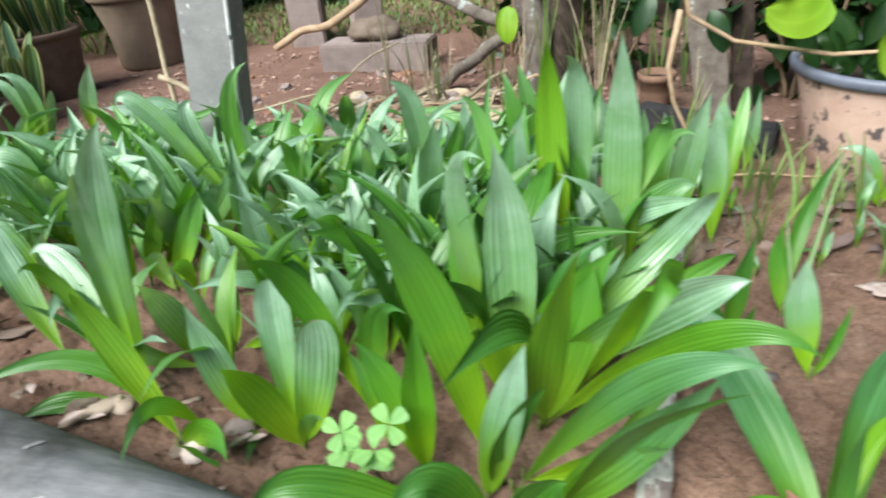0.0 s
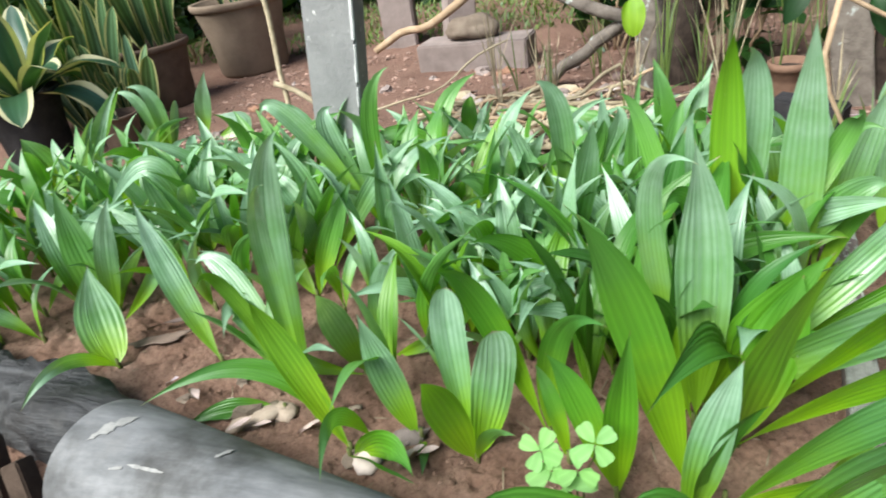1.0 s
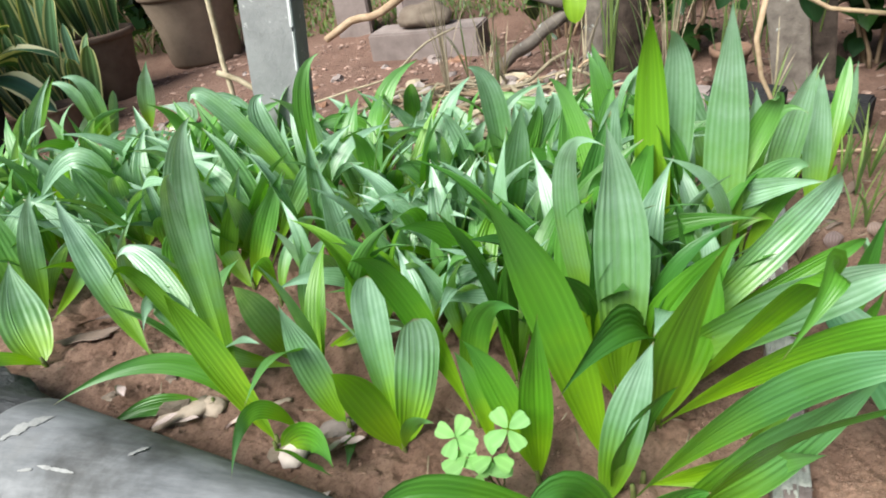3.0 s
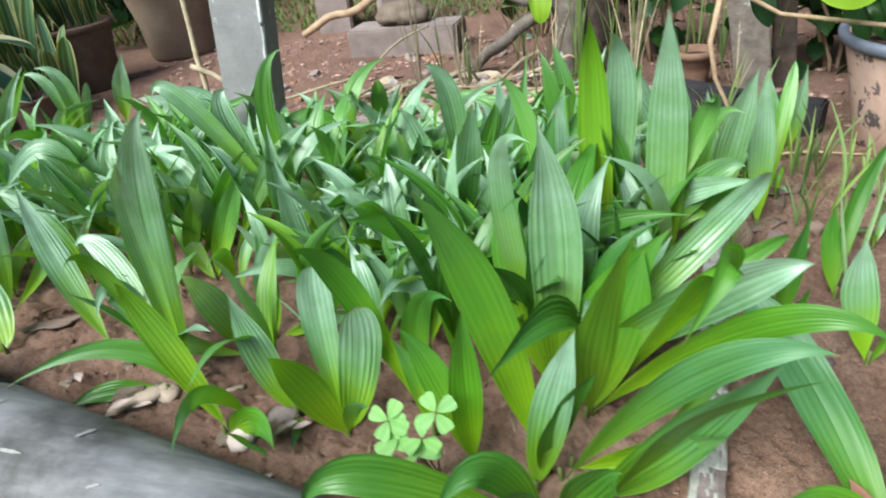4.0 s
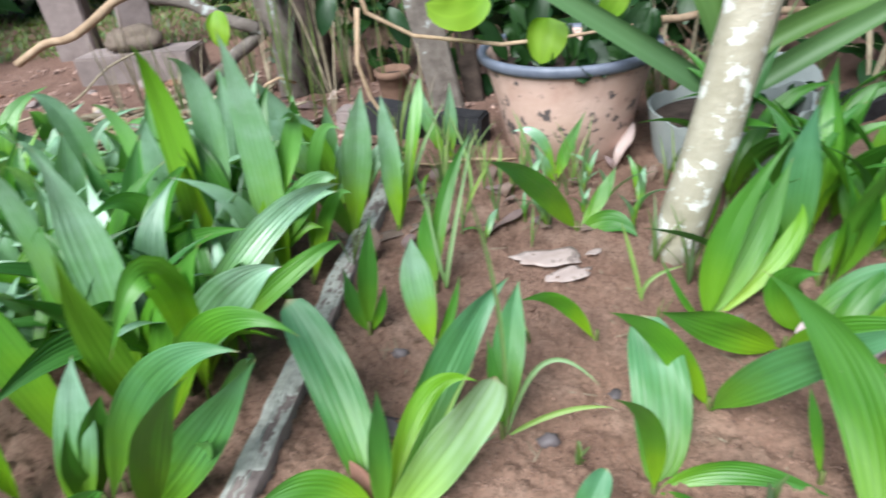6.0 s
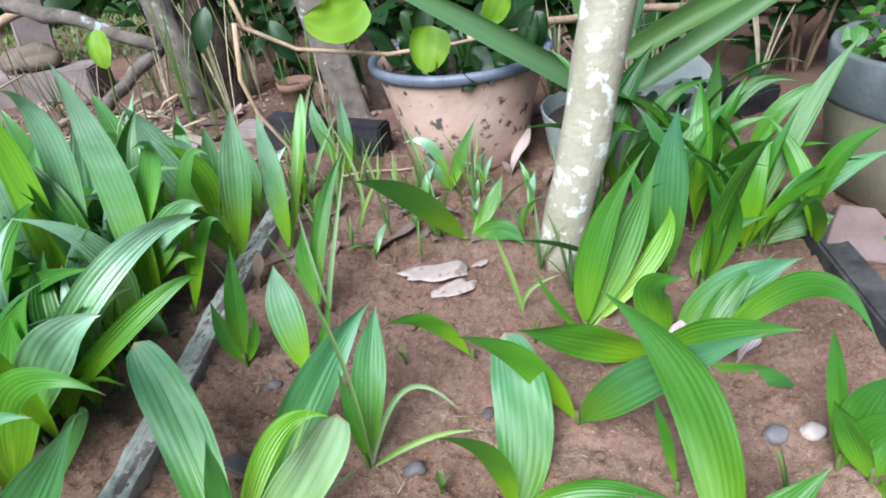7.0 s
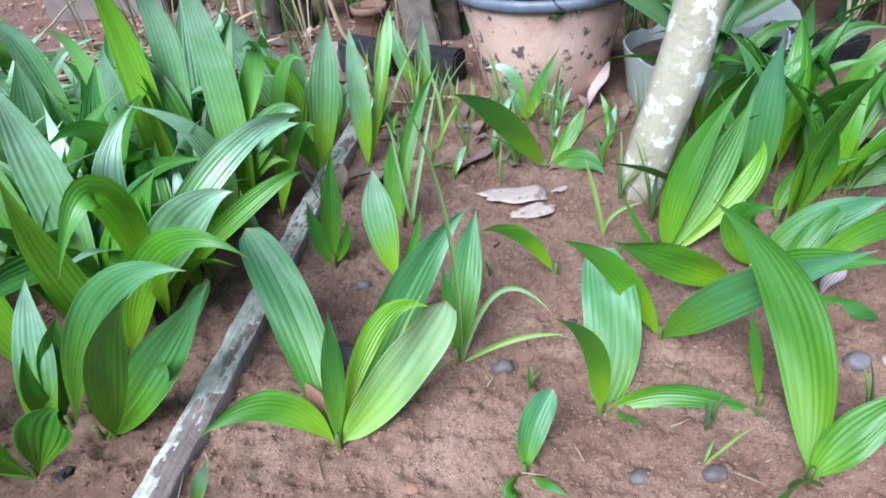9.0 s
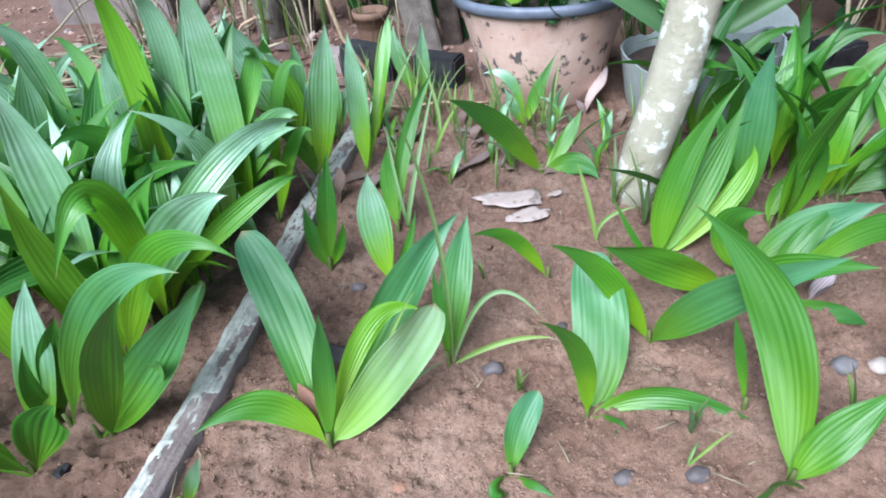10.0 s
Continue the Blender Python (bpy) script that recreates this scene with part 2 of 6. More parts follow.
BARK = plain_mat("grey_bark", (0.018, 0.017, 0.017), (0.10, 0.097, 0.095), 24, 0.9, 0.2, 0.014)
LATH = plain_mat("weathered_lath", (0.105, 0.082, 0.078), (0.24, 0.195, 0.185), 25, 0.85, 0.2, 0.005)
STAKE = plain_mat("brown_stake", (0.045, 0.030, 0.022), (0.105, 0.075, 0.058), 30, 0.85, 0.2, 0.004)
POT_MUD = plain_mat("muddy_pot", (0.48, 0.31, 0.25), (0.64, 0.46, 0.395), 12, 0.85, 0.25, 0.003, ((0.11, 0.09, 0.09), 34, 0.575))
POT_RIM = plain_mat("pot_rim_plastic", (0.0935, 0.111, 0.153), (0.162, 0.178, 0.23), 30, 0.5, 0.5, 0.0006)
POT_BROWN = plain_mat("brown_pot", (0.085, 0.055, 0.042), (0.165, 0.115, 0.088), 10, 0.8, 0.3, 0.003)
POT_BEIGE = plain_mat("beige_clay_pot", (0.17, 0.125, 0.095), (0.26, 0.20, 0.155), 9, 0.85, 0.2, 0.003)
POT_GREY = plain_mat("tan_pot", (0.17, 0.15, 0.11), (0.27, 0.24, 0.175), 10, 0.85, 0.2, 0.002, ((0.12, 0.11, 0.085), 9, 0.6))
POT_BAND = plain_mat("grey_pot_band", (0.095, 0.108, 0.115), (0.155, 0.168, 0.175), 14, 0.7, 0.3, 0.002, ((0.22, 0.22, 0.21), 9, 0.62))
TRUNK = plain_mat("pale_trunk", (0.27, 0.25, 0.18), (0.43, 0.40, 0.32), 16, 0.85, 0.2, 0.004, ((0.60, 0.61, 0.56), 34, 0.56))
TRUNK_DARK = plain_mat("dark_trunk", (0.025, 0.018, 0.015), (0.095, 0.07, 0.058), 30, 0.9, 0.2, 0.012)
TRUNK_LICHEN = plain_mat("lichen_trunk", (0.11, 0.09, 0.078), (0.25, 0.215, 0.19), 26, 0.9, 0.2, 0.012, ((0.42, 0.45, 0.43), 24, 0.60))
POST = plain_mat("grey_post", (0.20, 0.202, 0.208), (0.30, 0.302, 0.308), 12, 0.8, 0.2, 0.003, ((0.60, 0.60, 0.59), 55, 0.66))
WHITE = plain_mat("white_paint", (0.585, 0.594, 0.612), (0.72, 0.72, 0.72), 30, 0.6)
CONCRETE = plain_mat("concrete", (0.19, 0.15, 0.142), (0.30, 0.25, 0.238), 14, 0.9, 0.2, 0.003)
SLAB = plain_mat("pink_slab", (0.13, 0.09, 0.085), (0.21, 0.155, 0.15), 14, 0.9, 0.2, 0.003)
STONE = plain_mat("pale_stone", (0.119, 0.0892, 0.0723), (0.23, 0.187, 0.149), 18, 0.85, 0.2, 0.003, vary=0.25)
LITTER = plain_mat("pale_litter", (0.29, 0.225, 0.205), (0.43, 0.355, 0.33), 22, 0.85, 0.2, 0.003, ((0.21, 0.165, 0.15), 40, 0.6))
LITTER_BROWN = plain_mat("brown_litter", (0.11, 0.078, 0.062), (0.20, 0.15, 0.125), 22, 0.85, 0.2, 0.003)
CHIP = plain_mat("pale_wood_chip", (0.25, 0.195, 0.15), (0.42, 0.345, 0.285), 30, 0.85, 0.2, 0.002)
WHITE_STONE = plain_mat("white_stone", (0.40, 0.33, 0.30), (0.56, 0.49, 0.455), 25, 0.85, 0.2, 0.002)
PALE_STONE = plain_mat("yellowish_stone", (0.299, 0.236, 0.161), (0.506, 0.437, 0.333), 14, 0.9, 0.15, 0.004, vary=0.3)
PEBBLE = plain_mat("grey_pebble", (0.077, 0.063, 0.0665), (0.14, 0.119, 0.122), 25, 0.6, 0.4, 0.001, vary=0.3)
PEBBLE_PALE = plain_mat("pale_grey_pebble", (0.115, 0.105, 0.112), (0.18, 0.165, 0.172), 25, 0.6, 0.4, 0.001)
STRAW = plain_mat("straw", (0.225, 0.18, 0.112), (0.45, 0.383, 0.281), 30, 0.85, vary=0.2)
TWIG = plain_mat("twig", (0.274, 0.186, 0.117), (0.44, 0.323, 0.225), 40, 0.85, 0.2, 0.002, vary=0.25)
DRY = leaf_mat("dry_leaf", (0.096, 0.064, 0.048), (0.176, 0.128, 0.108), 0.8, 0.2, 0.15, 6, 0.08, 0.08)
DRY_RED = leaf_mat("reddish_dry_sheath", (0.19, 0.085, 0.055), (0.26, 0.13, 0.09), 0.7, 0.3, 0.15, 6, 0.10, 0.08)
DRY_PALE = leaf_mat("pale_dry_leaf", (0.29, 0.222, 0.195), (0.44, 0.355, 0.325), 0.8, 0.2, 0.2, 6, 0.08, 0.08)
BLACK = plain_mat("black_brick", (0.014, 0.014, 0.017), (0.038, 0.036, 0.040), 30, 0.75)
TERRACOTTA = plain_mat("terracotta", (0.20, 0.105, 0.068), (0.33, 0.185, 0.125), 20, 0.85)
CLAY_DARK = plain_mat("dusky_clay", (0.12, 0.068, 0.047), (0.21, 0.125, 0.088), 20, 0.85)
PLASTIC = plain_mat("grey_plastic", (0.22, 0.25, 0.245), (0.36, 0.39, 0.38), 9, 0.55, 0.4, 0.0008, ((0.13, 0.11, 0.09), 16, 0.62))
CLOVER = leaf_mat("clover_leaf", (0.19, 0.40, 0.115), (0.22, 0.44, 0.14), 0.6, 0.3, 0.04, 3, 0.35, 0.05)
GRASS = leaf_mat("grass_blade", (0.108, 0.18, 0.0432), (0.144, 0.209, 0.072), 0.5, 0.4, 0.1, 3)
GRASS_PALE = leaf_mat("pale_grass_blade", (0.17, 0.28, 0.07), (0.20, 0.31, 0.10), 0.5, 0.4, 0.1, 3)
LIME = leaf_mat("lime_leaf", (0.17, 0.34, 0.0204), (0.224, 0.394, 0.034), 0.5, 0.35, 0.04, 3, 0.45, 0.15, relief=0.1)
MIDGREEN = leaf_mat("mid_green_leaf", (0.06, 0.18, 0.02), (0.07, 0.20, 0.03), 0.45, 0.45, 0.05, 4, 0.3)
SHRUB = leaf_mat("shrub_leaf", (0.0182, 0.0595, 0.0112), (0.0154, 0.049, 0.0112), 0.45, 0.45, 0.05, 4, 0.25)
SNAKE = leaf_mat("snake_plant_leaf", (0.040, 0.088, 0.038), (0.075, 0.150, 0.066), 0.42, 0.45, 0.25, 3, 0.15, 0.3, (0.38, 0.38, 0.17), rim=0.38)
CREAM = leaf_mat("cream_edged_leaf", (0.02, 0.055, 0.03), (0.034, 0.09, 0.05), 0.4, 0.45, 0.06, 5, 0.2, 0.15, (0.50, 0.49, 0.31), rim=0.33)
STRAP = leaf_mat("strap_leaf", (0.07, 0.14, 0.042), (0.084, 0.168, 0.049), 0.5, 0.4, 0.03, 3, 0.1)


# ---- builders ----
def empty(name, x, y, z=0.0, label="", category="", group="", kind=""):
    e = new(name)
    e.empty_display_size = 0.05
    e.matrix_world = pose(x, y, z)
    return tagged(e, label, category, group, kind)


def mesh_ob(name, me, material, parent=None, label=""):
    ob = new(name, me)
    if not me.materials:
        me.materials.append(material)
    if parent is not None:
        ob.parent = parent
    return tagged(ob, label)


def part(name, bm, material, parent=None, label="", smooth=True):
    me = bpy.data.meshes.new(name)
    bm.to_mesh(me)
    bm.free()
    if smooth:
        me.shade_smooth()
    return mesh_ob(name, me, material, parent, label)


def rise(x, y):
    """Height of the soil."""
    near = 1.0 if y < 3 else 0.4
    h = 0.010 * noise.noise((x * 5, y * 5, 0.3)) + 0.009 * noise.noise((x * 17, y * 17, 4.1))
    fine = max(0.0, min(1.0, 4 * (x + 0.95), 4 * (1.85 - x), 5 * (y - 0.3), 2.5 * (2.1 - y)))
    if fine > 0:
        h += fine * (0.0095 * noise.noise((x * 38, y * 38, 7.7)) + 0.0080 * noise.noise((x * 95, y * 95, 2.7)) + 0.0036 * noise.noise((x * 210, y * 210, 1.7)))
    return h * near


def blade_mesh(name, tip, arch, width, face, cols=12, rows=16, pleat=0.02, fold=0.25, stalk=0.12, peak=0.5, blunt=0.9, lift=0.5, curl=0.0, even=1.0):
    """A leaf from the origin to tip, bowed by arch at its middle, its upper side turned to the bearing face (degrees)."""
    tip, arch = Vector(tip), Vector(arch)
    c = 2 * (tip / 2 + arch) - tip / 2
    look_at = Vector((math.cos(radians(face)), math.sin(radians(face)), lift)).normalized()
    a_pow = blunt * peak / (1 - peak)
    top = (peak ** a_pow) * ((1 - peak) ** blunt)
    verts, faces, uvs = [], [], []
    prev = None
    ribs = max(1, cols // 4)
    rnd = random.Random(int(width * 1e6) + int(tip.x * 1e5))
    broad = [rnd.uniform(0.45, 1.7) for _ in range(ribs)]
    deep = [rnd.choice((0.2, 0.7, 1.2, 2.2)) * rnd.uniform(0.7, 1.3) for _ in range(ribs)]
    place = [0.0]
    for k in broad:
        place += [place[-1] + k * (q + 1) / 4 for q in range(4)]
    place = [k / place[-1] for k in place]
    for i in range(rows + 1):
        s = i / rows
        p = 2 * s * (1 - s) * c + s * s * tip
        t = (2 * (1 - 2 * s) * c + 2 * s * tip).normalized()
        side = t.cross(look_at)
        if side.length < 0.15 and prev is not None:
            side = prev.copy()
        side.normalize()
        if prev is not None and side.dot(prev) < 0:
            side = -side
        prev = side
        if curl:
            side = Matrix.Rotation(curl * (s - 0.5), 3, t) @ side
        n = side.cross(t).normalized()
        if n.dot(look_at) < 0:
            n = -n
        u = max(0.0, (s - stalk) / (1 - stalk))
        w = width / 2 * max((((u ** a_pow) * ((1 - u) ** blunt)) / top) ** (even if u < peak or blunt < 1 else 1.0), 0.07 if s < 0.9 else 0.0)
        for j in range(cols + 1):
            a = 2 * place[min(j, ribs * 4)] - 1
            rib = min(j // 4, ribs - 1)
            off = fold * abs(a) * w * (0.6 + 0.4 * abs(a)) + pleat * deep[rib] * w * math.sin(math.pi * j / 2) * (0.9 + 1.1 * noise.noise((rib * 1.7, 50 * width, s * 2.5))) * min(1, 8 * (1 - s)) * min(1, 5 * s)
            off += 0.07 * w * math.sin(11 * s + 3 * a + 40 * width) * (0.4 + abs(a))
            verts.append(p + side * (a * w * (1 - 0.06 * fold)) + n * off)
            uvs.append((0.5 + a / 2, s))
    k = cols + 1
    for i in range(rows):
        for j in range(cols):
            faces.append((i * k + j, i * k + j + 1, (i + 1) * k + j + 1, (i + 1) * k + j))
    me = bpy.data.meshes.new(name)
    me.from_pydata(verts, [], faces)
    layer = me.uv_layers.new(name="UVMap")
    loops = np.empty(len(me.loops), dtype=np.int32)
    me.loops.foreach_get("vertex_index", loops)
    layer.data.foreach_set("uv", np.array(uvs, dtype=np.float32)[loops].ravel())
    me.shade_smooth()
    return me


def tube(bm, points, radii, sides=10, bumpy=0.0, cap=True):
    """A round limb along points."""
    points = [Vector(p) for p in points]
    rings = []
    for i, p in enumerate(points):
        t = (points[min(i + 1, len(points) - 1)] - points[max(i - 1, 0)]).normalized()
        a = t.cross(Vector((0, 0, 1)) if abs(t.z) < 0.9 else Vector((1, 0, 0))).normalized()
        b = t.cross(a)
        ring = []
        for j in range(sides):
            g = 2 * math.pi * j / sides
            r = radii[i] * (1 + bumpy * noise.noise(p * 14 + Vector((math.cos(g) * 2, math.sin(g) * 2, 0))))
            ring.append(bm.verts.new(p + a * r * math.cos(g) + b * r * math.sin(g)))
        rings.append(ring)
    for r0, r1 in zip(rings, rings[1:]):
        for j in range(sides):
            bm.faces.new((r0[j], r0[(j + 1) % sides], r1[(j + 1) % sides], r1[j]))
    if cap:
        bm.faces.new(rings[0][::-1])
        bm.faces.new(rings[-1])


def limb(p0, p1, r0, r1, steps=8, wander=0.0, seed=0.0, sides=10, bumpy=0.0, sag=0.0):
    bm = bmesh.new()
    p0, p1 = Vector(p0), Vector(p1)
    pts, rad = [], []
    for i in range(steps + 1):
        s = i / steps
        q = p0.lerp(p1, s)
        q += wander * Vector((noise.noise((s * 3, seed, 0)), noise.noise((s * 3, seed, 9)), noise.noise((s * 3, seed, 5)))) * min(1, 4 * s)
        q.z -= sag * 4 * s * (1 - s)
        pts.append(q)
        rad.append(r0 + (r1 - r0) * s)
    tube(bm, pts, rad, sides, bumpy)
    return bm


def lump(size, seed, sub=2, rough=0.25):
    """A stone: an uneven, flattened ball."""
    bm = bmesh.new()
    bmesh.ops.create_icosphere(bm, subdivisions=sub, radius=1)
    for v in bm.verts:
        f = 1 + rough * noise.noise(v.co * 1.3 + Vector((seed, seed * 2, 0))) + rough * 0.4 * noise.noise(v.co * 3.1 + Vector((seed, 0, seed)))
        v.co = Vector((v.co.x * size[0], v.co.y * size[1], v.co.z * size[2])) * f
    return bm


def block(size, bevel=0.004, rough=0.0, seed=0.0, cuts=0):
    bm = bmesh.new()
    bmesh.ops.create_cube(bm, size=1)
    bmesh.ops.scale(bm, vec=size, verts=bm.verts)
    bmesh.ops.bevel(bm, geom=bm.edges[:], offset=bevel, segments=2, affect="EDGES")
    if cuts:
        bmesh.ops.subdivide_edges(bm, edges=[e for e in bm.edges if e.calc_length() > max(size) * 0.4], cuts=cuts, use_grid_fill=True)
    if rough:
        for v in bm.verts:
            v.co += rough * Vector((noise.noise(v.co * 30 + Vector((seed, 0, 0))), noise.noise(v.co * 30 + Vector((0, seed, 3))), noise.noise(v.co * 30 + Vector((5, 0, seed)))))
    return bm


def lathe(profile, sides=40, dent=0.0, floor=True):
    """A body turned about z from (radius, height) pairs."""
    bm = bmesh.new()
    rings = []
    for r, z in profile:
        rings.append([bm.verts.new((r * math.cos(2 * math.pi * j / sides) * (1 + dent * noise.noise((math.cos(2 * math.pi * j / sides) * 2, math.sin(2 * math.pi * j / sides) * 2, z * 9))), r * math.sin(2 * math.pi * j / sides), z)) for j in range(sides)])
    for a, b in zip(rings, rings[1:]):
        for j in range(sides):
            bm.faces.new((a[j], a[(j + 1) % sides], b[(j + 1) % sides], b[j]))
    if floor:
        bm.faces.new(rings[0][::-1])
    return bm


def single(name, bm, material, m, label, category, group="", kind="", smooth=True):
    ob = part(name, bm, material, None, label, smooth)
    ob.matrix_world = m
    return tagged(ob, "", category, group, kind)


# ---- ground ----
def axis(lo, hi, step, far):
    """Fine steps from lo to hi, growing ones out to far."""
    inner = list(np.arange(lo, hi + step / 2, step))
    a, d, s = [], lo, step
    while d > -far:
        s *= 1.5
        d -= s
        a.append(d)
    b, d, s = [], inner[-1], step
    while d < far:
        s *= 1.5
        d += s
        b.append(d)
    return a[::-1] + inner + b


def make_ground():
    xs, ys = axis(-0.7, 1.6, 0.0042, 300), axis(0.5, 1.75, 0.0042, 300)
    verts = [(x, y, rise(x, y)) for y in ys for x in xs]
    k = len(xs)
    faces = [(j * k + i, j * k + i + 1, (j + 1) * k + i + 1, (j + 1) * k + i) for j in range(len(ys) - 1) for i in range(k - 1)]
    me = bpy.data.meshes.new("ground")
    me.from_pydata(verts, [], faces)
    me.shade_smooth()
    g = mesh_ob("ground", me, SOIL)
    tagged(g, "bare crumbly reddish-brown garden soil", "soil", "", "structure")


make_ground()


# ---- palm seedlings ----
def palm(x, y, leaves, label="young palm seedling with pleated glossy green leaves in bare soil", material=None):
    """A seedling: a short sheathed stem and its leaves (tip, arch, width, bearing)."""
    e = empty("palm_seedling", x, y, rise(x, y) - 0.003, label, "palm seedling", "palm seedlings in the bed")
    rnd = random.Random(int(x * 7919 + y * 104729))
    stem = limb((0, 0, -0.012), (rnd.uniform(-0.003, 0.003), rnd.uniform(-0.003, 0.003), 0.022), 0.0046, 0.0024, 3, sides=7)
    part("stem", stem, STEM, e)
    for tx, ty, tz, ax, ay, az, w, face in leaves:
        long = math.sqrt(tx * tx + ty * ty + tz * tz)
        thin = w / max(long, 0.01) < 0.09
        me = blade_mesh("leaf", (tx, ty, tz), (ax, ay, az), w * 0.90, face, 24 if w > 0.026 else 16 if w > 0.018 else 8, 14,
                        rnd.choice((0.012, 0.02, 0.03)), rnd.uniform(0.10, 0.55), 0.0 if thin else 0.06, rnd.uniform(0.40, 0.50), rnd.uniform(1.25, 1.75), 0.5, rnd.uniform(-0.5, 0.5), 0.8)
        mesh_ob("leaf", me, material or (rnd.choice((PALM,) * 8 + (PALM_PALE_SHEEN,) * 5 + (PALM_YELLOW,))), e)
    return e


def seedling(x, y, leaves, label="young palm seedling with pleated glossy green leaves in bare soil"):
    """A seedling seen close by: leaves as (tip, arch, width, bearing, kind); p pointed, g pale painted sheen, n plain
    green, b blunt with pale painted sheen, r plain and blunt, d deep green for less lit leaves, w blunt with faint
    painted sheen, v pointed with faint painted sheen, y yellowish, x pale and curled.
    """
    e = empty("palm_seedling", x, y, rise(x, y) - 0.003, label, "palm seedling", "palm seedlings in the bed")
    rnd = random.Random(int(x * 7919 + y * 104729))
    stem = limb((0, 0, -0.012), (rnd.uniform(-0.003, 0.003), rnd.uniform(-0.003, 0.003), 0.022), 0.0046, 0.0024, 3, sides=7)
    part("stem", stem, STEM, e)
    for tx, ty, tz, ax, ay, az, w, face, kind in leaves:
        round_tip = kind in "bxrw"
        me = blade_mesh("leaf", (tx, ty, tz), (ax, ay, az), w * 0.92, face, 36 if w > 0.05 else 28 if w > 0.026 else 16, 22,
                        0.005 if kind == "x" else rnd.uniform(0.005, 0.013), rnd.uniform(0.05, 0.32), 0.05, rnd.uniform(0.55, 0.60) if round_tip else rnd.uniform(0.38, 0.47),
                        rnd.uniform(0.70, 0.85) if round_tip else rnd.uniform(1.3, 1.8), 0.5, 0.6 if kind == "x" else rnd.uniform(-0.4, 0.4), 0.5 if w > 0.048 else 0.7)
        mesh_ob("leaf", me, {"y": PALM_YELLOW, "x": PALM_OLD, "b": PALM_PALE_SHEEN, "g": PALM_PALE_SHEEN, "n": PALM_PLAIN, "r": PALM_PLAIN, "d": PALM_DIM, "w": PALM_SHEEN, "v": PALM_SHEEN}.get(kind, PALM), e)
    return e


def wild_leaves(size, rnd):
    """Leaves of a seedling that grew by chance, for the crowded rows."""
    leaves = []
    turn = rnd.uniform(0, 360)
    for i in range(rnd.choice((2, 3, 3, 4))):
        az = radians(turn + i * 137 + rnd.uniform(-25, 25))
        long = size * rnd.uniform(0.75, 1.15)
        lean = rnd.uniform(0.08, 0.95)
        out, up = long * math.sin(lean), long * math.cos(lean)
        tip = (out * math.cos(az), out * math.sin(az), up)
        bow = rnd.uniform(0.04, 0.24) * long
        arch = (-bow * math.cos(lean) * math.cos(az), -bow * math.cos(lean) * math.sin(az), bow * (0.4 + math.sin(lean)))
        leaves.append((*tip, *arch, long * rnd.uniform(0.14, 0.21), math.degrees(az) + 180 + rnd.uniform(-50, 50)))
    return leaves


def wild_palm(x, y, size, rnd, material=None):
    palm(x, y, wild_leaves(size, rnd), material=material)


def fill_rows(x0, x1, y0, y1, step, size, seed, keep, material=None):
    rnd = random.Random(seed)
    y = y0
    while y < y1:
        x = x0 + rnd.uniform(0, step)
        while x < x1:
            px, py = x + rnd.uniform(-0.4, 0.4) * step, y + rnd.uniform(-0.4, 0.4) * step
            if keep(px, py):
                wild_palm(px, py, size * rnd.uniform(0.8, 1.2), rnd, material)
            x += step
        y += step


def far_rows(x0, x1, y0, y1, step, size, seed):
    """The crowded back of the bed, joined."""
    rnd = random.Random(seed)
    verts, faces, uvs, n = [], [], [], 0
    y = y0
    while y < y1:
        x = x0 + rnd.uniform(0, step)
        while x < x1:
            px, py = x + rnd.uniform(-0.4, 0.4) * step, y + rnd.uniform(-0.4, 0.4) * step
            for tx, ty, tz, ax, ay, az, w, face in wild_leaves(size * rnd.uniform(0.8, 1.2), rnd):
                me = blade_mesh("leaf", (tx, ty, tz), (ax, ay, az), w * 0.9, face, 16, 10, 0.022, rnd.uniform(0.1, 0.5), 0.06, rnd.uniform(0.40, 0.50), rnd.uniform(1.2, 1.7), 0.5, rnd.uniform(-0.5, 0.5), 0.8)
                co = np.empty(len(me.vertices) * 3)
                me.vertices.foreach_get("co", co)
                verts.append(co.reshape(-1, 3) + np.array((px, py, rise(px, py) - 0.003)))
                faces.append(np.array([p.vertices[:] for p in me.polygons]) + n)
                uv = np.empty(len(me.loops) * 2, dtype=np.float32)
                me.uv_layers[0].data.foreach_get("uv", uv)
                uvs.append(uv)
                n += len(me.vertices)
                bpy.data.meshes.remove(me)
            x += step
        y += step
    me = bpy.data.meshes.new("palm_rows")
    me.from_pydata(np.concatenate(verts).tolist(), [], np.concatenate(faces).tolist())
    me.uv_layers.new(name="UVMap").data.foreach_set("uv", np.concatenate(uvs))
    me.shade_smooth()
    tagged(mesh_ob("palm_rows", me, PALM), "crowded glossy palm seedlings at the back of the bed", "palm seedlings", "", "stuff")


seedling(-0.483, 0.962, [(-0.064, 0.081, 0.148, -0.009, -0.004, -0.001, 0.077, -39, 'p'), (0.041, -0.19, 0.094, 0.036, -0.02, 0.066, 0.022, -39, 'p')])
seedling(-0.582, 1.076, [(0.053, 0.05, 0.24, -0.016, 0.008, 0.024, 0.042, -40, 'g'), (-0.058, 0.05, 0.266, -0.01, -0.001, 0.005, 0.061, -40, 'p'), (0.124, 0.02, 0.152, 0.033, 0.025, 0.021, 0.028, -40, 'p')])
seedling(-0.306, 0.990, [(-0.124, 0.082, 0.257, -0.017, 0.006, 0.018, 0.046, -41, 'g')])
seedling(-1.206, 1.620, [(0.232, 0.1, 0.276, 0.011, 0.017, 0.022, 0.053, -41, 'y')])
